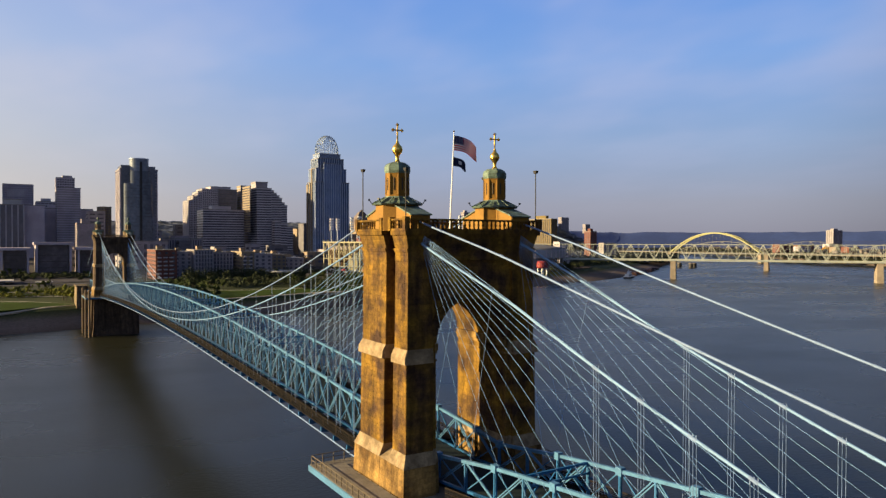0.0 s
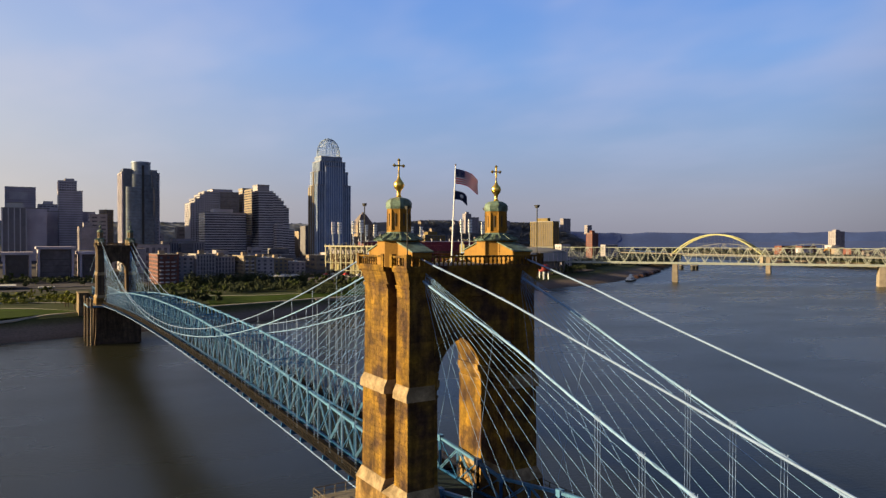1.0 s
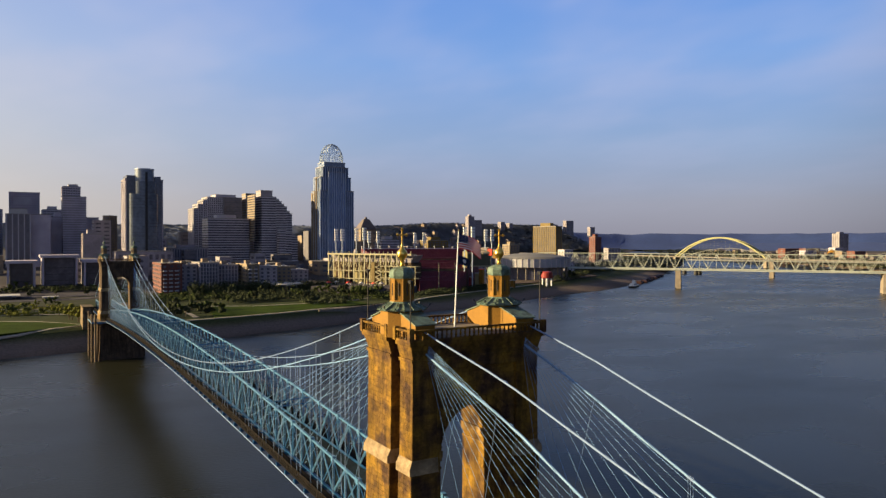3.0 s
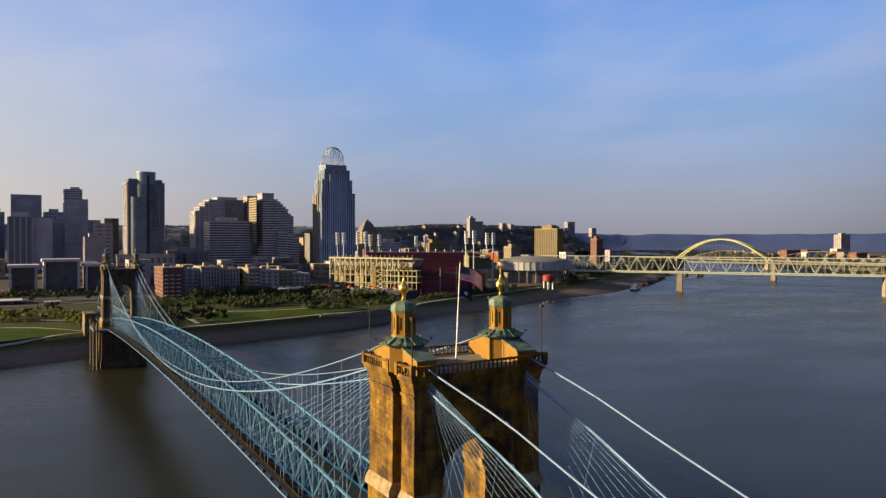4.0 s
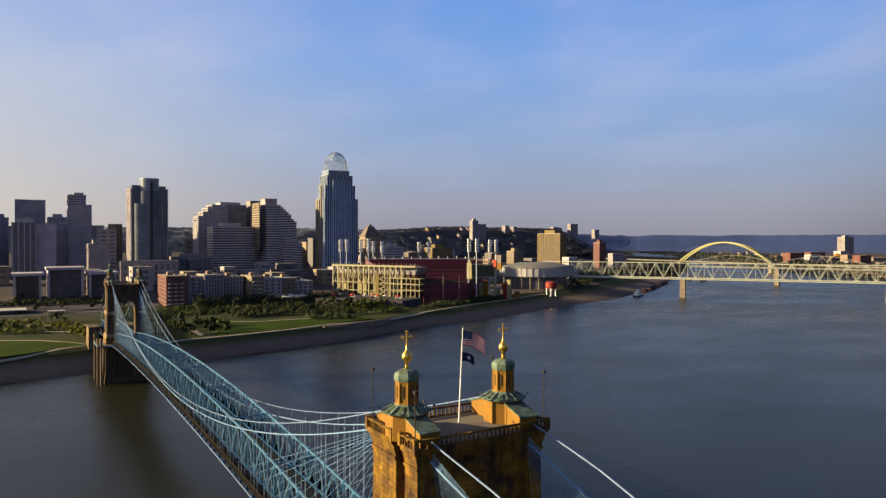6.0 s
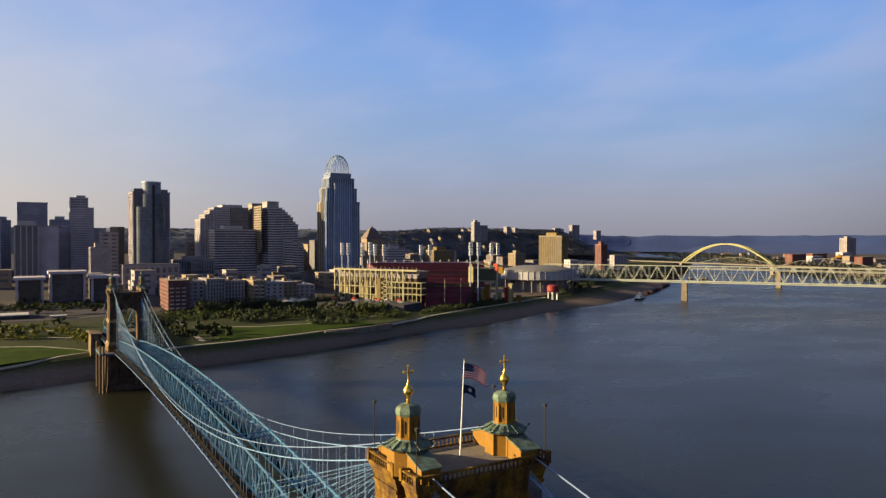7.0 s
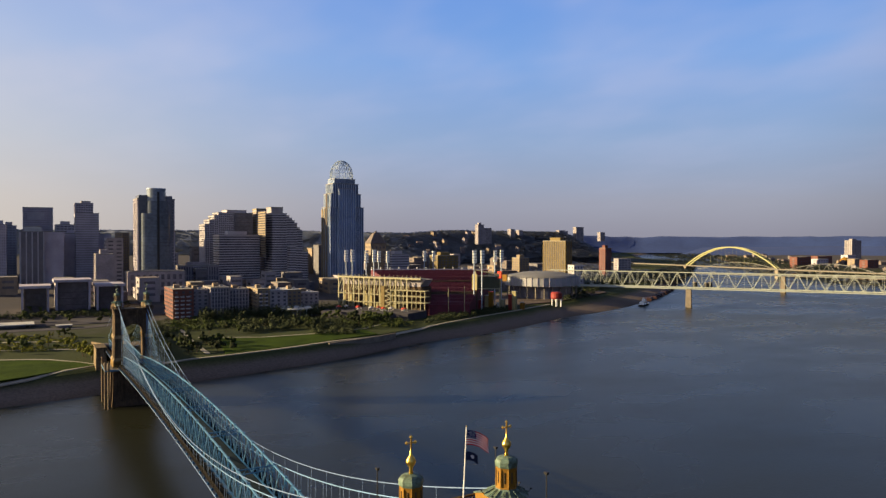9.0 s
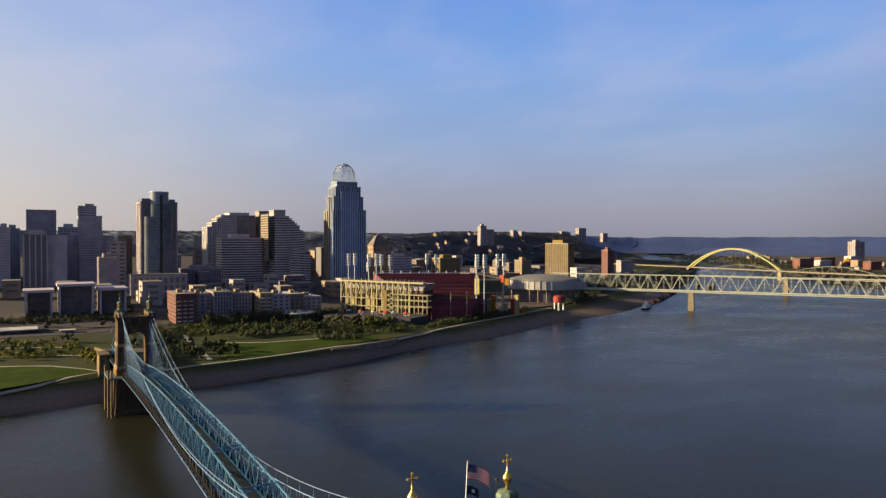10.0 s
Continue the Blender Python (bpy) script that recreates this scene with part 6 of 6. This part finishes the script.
packed_dirt = material("packed brown dirt", (0.110, 0.086, 0.076), 0.95, vary=0.3, scale=0.05, fine=0.8, bump=0.2, spec=0.08)
slab("gravel_lot", [(405, 560), (480, 572), (560, 606), (650, 655), (668, 735), (600, 745), (500, 705), (430, 650)], "brown dirt ground round the arena", packed_dirt, "ground", 10.9)
# low wall along the promenade
s = Shape()
wall_pts = [(140, 403), (166, 411), (190, 420), (206, 428)]
for a, b in zip(wall_pts, wall_pts[1:]):
    s.bar((*a, 7.6), (*b, 7.6), 1.2, 4.6)
solid("river_wall", s, pier_stone, "grey concrete river wall below the park", "wall", kind="structure")


def tree_meshes(seed, h, r, leaves, mat):
    """Trunk, limbs and a loose crown of small leaf clumps."""
    q = random.Random(seed)
    trunk, crown = Shape(), Shape()
    trunk.tube([(0, 0, -0.3), (0.1, 0.05, h * 0.3), (0, 0, h * 0.7)], [r * 0.09, r * 0.07, r * 0.02], 6)
    for i in range(6):
        a, z = q.uniform(0, 6.28), h * q.uniform(0.28, 0.55)
        trunk.tube([(0, 0, z), (math.cos(a) * r * 0.6, math.sin(a) * r * 0.6, z + h * 0.22)], [r * 0.045, r * 0.012], 4)
    blobs = [(q.gauss(0, r * 0.42), q.gauss(0, r * 0.42), h * q.uniform(0.42, 0.95), r * q.uniform(0.28, 0.5)) for _ in range(9)]
    for i in range(leaves):
        bx, by, bz, br = q.choice(blobs)
        d = Vector((q.gauss(0, 1), q.gauss(0, 1), q.gauss(0, 0.8))).normalized() * br * q.uniform(0.6, 1.05)
        c = Vector((bx, by, bz)) + d
        u = Vector((q.gauss(0, 1), q.gauss(0, 1), q.gauss(0, 1))).normalized()
        w = u.cross(d.normalized() + Vector((0.01, 0, 0))).normalized()
        u = w.cross(d).normalized()
        e = r * q.uniform(0.085, 0.17)
        k = len(crown.v)
        crown.v += [tuple(c - u * e), tuple(c + w * e * 0.7), tuple(c + u * e), tuple(c - w * e * 0.7)]
        crown.f.append((k, k + 1, k + 2, k + 3))
    return trunk.mesh("trunk", bark), crown.mesh("crown", mat)


leaf_yellow = material("fresh yellow-green leaves", (0.155, 0.160, 0.022), 0.8, vary=0.3, scale=0.1, fine=1.2, bump=0, island=0.3, spec=0.08)
KINDS = [(tree_meshes(11, 8.5, 3.4, 900, leaf_mat), "green-leaved park tree beside a path"), (tree_meshes(12, 7.0, 3.0, 850, leaf_dark), "dark green bushy tree on the park slope"),
         (tree_meshes(13, 9.5, 3.2, 900, leaf_dark), "tall dark green tree on the river bank"), (tree_meshes(14, 6.0, 2.4, 650, leaf_yellow), "small yellow-green spring tree in the park")]


def tree(kind, x, y, size, turn):
    (tr, cr), label = KINDS[kind]
    t = tagged(new("tree", tr), label, "tree", "park trees on the far bank")
    t.matrix_basis = pose(x, y, ground_z(x, y), 0, 0, turn) @ Matrix.Diagonal((size, size, size, 1))
    new("crown", cr).parent = t
    return t


q = random.Random(21)


def grove(n, pts, kinds, lo=0.8, hi=1.25):
    """Trees strewn between four corners."""
    a, b, c, d = (Vector(p) for p in pts)
    for _ in range(n):
        u, v = q.random(), q.random()
        p = a.lerp(b, u).lerp(d.lerp(c, u), v)
        tree(q.choice(kinds), p.x, p.y, q.uniform(lo, hi), q.uniform(0, 360))


grove(24, [(14, 400), (50, 400), (52, 470), (14, 500)], (1, 1, 2, 0), 0.8, 1.2)
grove(24, [(60, 402), (78, 406), (74, 455), (60, 470)], (1, 1, 0), 0.6, 0.9)
grove(36, [(75, 478), (190, 478), (215, 540), (75, 560)], (0, 1, 1, 2), 0.6, 1.1)
grove(34, [(195, 470), (240, 500), (260, 545), (200, 520)], (1, 2, 0), 0.8, 1.15)
grove(20, [(215, 540), (300, 560), (296, 575), (215, 556)], (0, 3), 0.6, 0.9)
grove(26, [(255, 500), (390, 565), (400, 590), (290, 560)], (1, 1, 2), 0.55, 0.9)
grove(16, [(520, 590), (600, 640), (580, 680), (500, 625)], (2, 1), 0.9, 1.3)
grove(34, [(-100, 460), (-20, 440), (-16, 545), (-100, 560)], (3, 0, 3), 0.5, 0.9)
grove(4, [(-18, 408), (-11, 406), (-12, 425), (-18, 430)], (3,), 1.2, 1.6)
grove(16, [(-100, 660), (220, 655), (220, 735), (-100, 735)], (0, 1), 0.5, 0.8)
grove(20, [(-100, 600), (50, 600), (50, 660), (-100, 650)], (0, 1), 0.6, 0.9)


def thicket(label, pts, n, size, low, high, seed, mat):
    """Shrubs and small trees too dense to count: leaf sprays heaped in clumps between four corners."""
    r = random.Random(seed)
    a, b, c, d = (Vector((*p, 0)) for p in pts)
    s = Shape()
    for _ in range(n):
        u, v = r.random(), r.random()
        p = a.lerp(b, u).lerp(d.lerp(c, u), v)
        h, w = r.uniform(low, high), r.uniform(0.5, 1.0) * size
        z = ground_z(p.x, p.y)
        for _ in range(64):
            q = Vector((r.gauss(0, 1), r.gauss(0, 1), r.gauss(0, 1))).normalized()
            q.z = abs(q.z)
            c0 = Vector((p.x + q.x * w * 1.2, p.y + q.y * w * 1.2, z + h * (0.25 + 0.75 * q.z) * r.uniform(0.7, 1)))
            e = w * r.uniform(0.15, 0.30)
            g = (q + Vector((r.gauss(0, 0.3), r.gauss(0, 0.3), r.gauss(0, 0.3)))).normalized()
            f = g.cross(Vector((r.gauss(0, 1), r.gauss(0, 1), r.gauss(0, 1)))).normalized()
            k = g.cross(f)
            m = len(s.v)
            s.v += [tuple(c0 - f * e), tuple(c0 + k * e * 0.7), tuple(c0 + f * e), tuple(c0 - k * e * 0.7)]
            s.f.append((m, m + 1, m + 2, m + 3))
    return solid("shrubbery", s, mat, label, "shrubs", kind="stuff")


thicket("dark trees in a row before the apartments", [(88, 570), (225, 560), (225, 586), (88, 589)], 300, 3.2, 7, 14, 31, leaf_dark)
thicket("dark green trees beside the ballpark", [(142, 446), (172, 432), (205, 500), (180, 535)], 130, 2.8, 3, 6, 32, leaf_dark)
thicket("sunlit small trees planted before the ballpark", [(183, 460), (238, 456), (247, 484), (192, 535)], 90, 2.2, 4, 7, 33, leaf_mat)
thicket("olive hedge along the river terrace", [(256, 468), (375, 512), (400, 545), (292, 508)], 240, 2.4, 3, 6, 34, leaf_dark)
thicket("dense trees beside the far tower", [(14, 396), (28, 390), (56, 560), (24, 575)], 150, 3.2, 4, 9, 35, leaf_dark)
thicket("low shrubs on the park slope", [(47, 512), (102, 519), (124, 588), (65, 592)], 150, 2.6, 1.5, 4, 36, leaf_mat)
thicket("loose yellow-green shrubs between park paths", [(-75, 470), (-16, 450), (-14, 522), (-75, 556)], 110, 2.2, 1.0, 3.0, 37, leaf_yellow)
thicket("dark trees under the truss bridge", [(483, 551), (800, 771), (805, 816), (631, 728)], 160, 4.0, 4, 10, 38, leaf_dark)
thicket("dark shrubs before the museum", [(-75, 645), (40, 640), (40, 672), (-75, 676)], 130, 3.0, 2, 5, 39, leaf_dark)
thicket("dark trees on the park's upper slope", [(101, 482), (159, 487), (200, 556), (110, 558)], 150, 3.0, 3, 7, 40, leaf_dark)
slab("plaza", [(192, 556), (252, 494), (281, 511), (227, 605)], "grey paved plaza terrace before the ballpark", asphalt, "plaza", 16.5, 8.0)


def tent(x, y, roof, label):
    t = thing("tent", label, "tent", "tents on the ballpark plaza", (x, y, 16.5))
    for sx in (-1, 1):
        for sy in (-1, 1):
            part("pole", Shape().box(sx * 1.8 - 0.08, sx * 1.8 + 0.08, sy * 1.8 - 0.08, sy * 1.8 + 0.08, 0, 2.4), white_metal, t)
    part("roof", Shape().frustum([(-2.2, -2.2), (2.2, -2.2), (2.2, 2.2), (-2.2, 2.2)], 2.4, [(-0.1, -0.1), (0.1, -0.1), (0.1, 0.1), (-0.1, 0.1)], 3.9), roof, t)


for i in range(10):
    tent(lerp(214, 258, i / 9) + (i % 3) * 3, lerp(566, 508, i / 9) + (i % 2) * 6, (sign_red, roof_white, tank_red)[i % 3], ("red peaked tent on the ballpark plaza", "white peaked tent on the ballpark plaza", "dull red peaked tent on the ballpark plaza")[i % 3])


def canopy(x, y, w, d, z, label):
    t = thing("flat_canopy", label, "canopy", "flat canopies by the street", (x, y, ground_z(x, y)))
    h = z - ground_z(x, y)
    part("roof", Shape().box(-w / 2, w / 2, -d / 2, d / 2, h - 0.8, h), roof_white, t)
    for sx in (-1, 1):
        for sy in (-1, 1):
            part("post", Shape().box(sx * w * 0.42 - 0.3, sx * w * 0.42 + 0.3, sy * d * 0.4 - 0.3, sy * d * 0.4 + 0.3, -0.3, h - 0.8), concrete, t)
    part("kiosk", Shape().box(-w * 0.35, w * 0.35, -d * 0.3, d * 0.3, -0.3, h - 0.8), glass_dark, t)


canopy(-62, 600, 40, 22, 15, "white flat-roofed pavilion beside the street")
canopy(-21, 581, 12, 7, 14, "small white flat-roofed shelter")


def boat():
    t = thing("riverboat", "small white and dark work boat near the bank", "boat", at=(634, 571, 0), turn=30)
    low, top = [(-14, -3.4), (12, -3.4), (16, 0), (12, 3.4), (-14, 3.4)], [(-14.5, -3.8), (13, -3.8), (18, 0), (13, 3.8), (-14.5, 3.8)]
    part("hull", Shape().frustum(low, -0.6, top, 1.6), dark_metal, t, "dark hull")
    part("deck_rail", Shape().frustum(top, 1.6, top, 2.5), white_metal, t, "white bulwark")
    part("cabin", Shape().box(-12, 6, -2.8, 2.8, 2.5, 5.2), white_metal, t)
    part("cabin_windows", Shape().box(-11, 5, -2.86, 2.86, 3.4, 4.4), glass_dark, t)
    part("wheelhouse", Shape().box(-3, 4, -2.0, 2.0, 5.2, 8.2), white_metal, t)
    part("window_band", Shape().box(-2.8, 4.06, -2.06, 2.06, 6.3, 7.4), glass_dark, t)
    part("mast", Shape().bar((-4, 0, 5.2), (-4, 0, 11), 0.3), white_metal, t)


boat()
t = thing("red_water_tower", "small red round tank on white legs by the bank", "tank", at=(475, 553, 8.6))
part("tank", Shape().lathe(0, 0, [(6.0, 8), (6.5, 9), (6.5, 14), (5, 15.5), (1, 16)], 16), tank_red, t)
for a in (45, 135, 225, 315):
    c, d = math.cos(radians(a)), math.sin(radians(a))
    part("leg", Shape().tube([(5 * c, 5 * d, -1), (5 * c, 5 * d, 8.5)], 0.8, 6), white_metal, t)


# ---- facing stones of the near tower's sunlit side ----
block_mesh = Shape().frustum([(-0.5, -0.5), (0.5, -0.5), (0.5, 0.5), (-0.5, 0.5)], 0.0, [(-0.49, -0.494), (0.49, -0.494), (0.49, 0.494), (-0.49, 0.494)], 1.0).mesh("facing_stone", stone)
fs = random.Random(4)
for y0, y1, n in ((-5.72, -2.74, 3), (-0.46, 5.72, 5)):
    for z0, z1, xa, xb in ((24.4, 34.1, 9.075, 8.985), (35.9, 45.5, 8.815, 8.725)):
        rows = 16
        for k in range(rows):
            zc = lerp(z0, z1, (k + 0.5) / rows)
            w = (y1 - y0) / n
            cuts = [y0] + [y0 + w * (i + 1) + (0.28 if k % 2 else -0.28) * w for i in range(n - 1)] + [y1]
            for a, b in zip(cuts, cuts[1:]):
                ob = new("facing_stone", block_mesh)
                ob.parent = near_tower
                ob.matrix_basis = pose(-lerp(xa, xb, (zc - z0) / (z1 - z0)) + 0.03, (a + b) / 2, zc, 0, -90, 0) @ Matrix.Diagonal(((z1 - z0) / rows - 0.015, b - a - 0.015, fs.uniform(0.045, 0.06), 1))


# ---- fender posts at the far tower, barges on the mud flat ----
fender_tan = material("weathered tan timber", (0.16, 0.115, 0.070), 0.9, vary=0.3, scale=0.3, fine=3, bump=0.3)
for x, y in ((-13.6, 312.5), (-12.2, 310.8), (-13.4, 331.0)):
    t = thing("fender_post", "tall tan timber fender post beside the pier", "fender", "fender posts of the far pier", (x, y, 0))
    part("shaft", Shape().lathe(0, 0, [(0.55, -5), (0.5, 22.5)], 8), fender_tan, t)
    part("cap", Shape().lathe(0, 0, [(0.62, 22.5), (0.62, 23.0), (0.1, 23.4)], 8), fender_tan, t)
barge_red = material("dark maroon barge paint", (0.038, 0.015, 0.016), 0.7, vary=0.3, scale=0.2, fine=1, bump=0.1)
for i in range(7):
    x = 690 + 27 * i
    t = thing("barge", "dark maroon flat barge moored by the mud flat", "barge", "barges by the mud flat", (x + 6, shore(NORTH, x) + 4, 0), 36)
    part("hull", Shape().frustum([(-13, -5), (12, -5), (12, 5), (-13, 5)], -1, [(-14, -5.4), (14, -5.4), (14, 5.4), (-14, 5.4)], 2.6), barge_red, t)
    part("coaming", Shape().box(-11, 10, -3.8, 3.8, 2.6, 4.2), barge_red, t)
    part("winch", Shape().box(11, 12.4, -0.8, 0.8, 2.6, 3.8), dark_metal, t)

# ---- mooring cells and low buildings beyond the truss bridge ----
for x, y in ((979, 778), (979, 753), (993, 757)):
    t = thing("mooring_cell", "dark round mooring cell standing in the river", "mooring cell", "mooring cells", (x, y, 0))
    part("drum", Shape().lathe(0, 0, [(4, -6), (4, 7), (3.6, 7.4)], 12), dark_metal, t)
    part("cap", Shape().lathe(0, 0, [(4.2, 7.4), (4.2, 8.2), (0.5, 8.6)], 12), pier_stone, t)
punched("shore_building", "small white building below the hill", 652, 669, 726, 740, 45, stone_city, 5.0, 5.0, z0=12, ww=2.4, wh=2.6)
punched("shore_building", "long low grey building below the hill", 1030, 1066, 1019, 1033, 42, stone_old, 5.0, 9.0, z0=12, ww=5, wh=2.0)
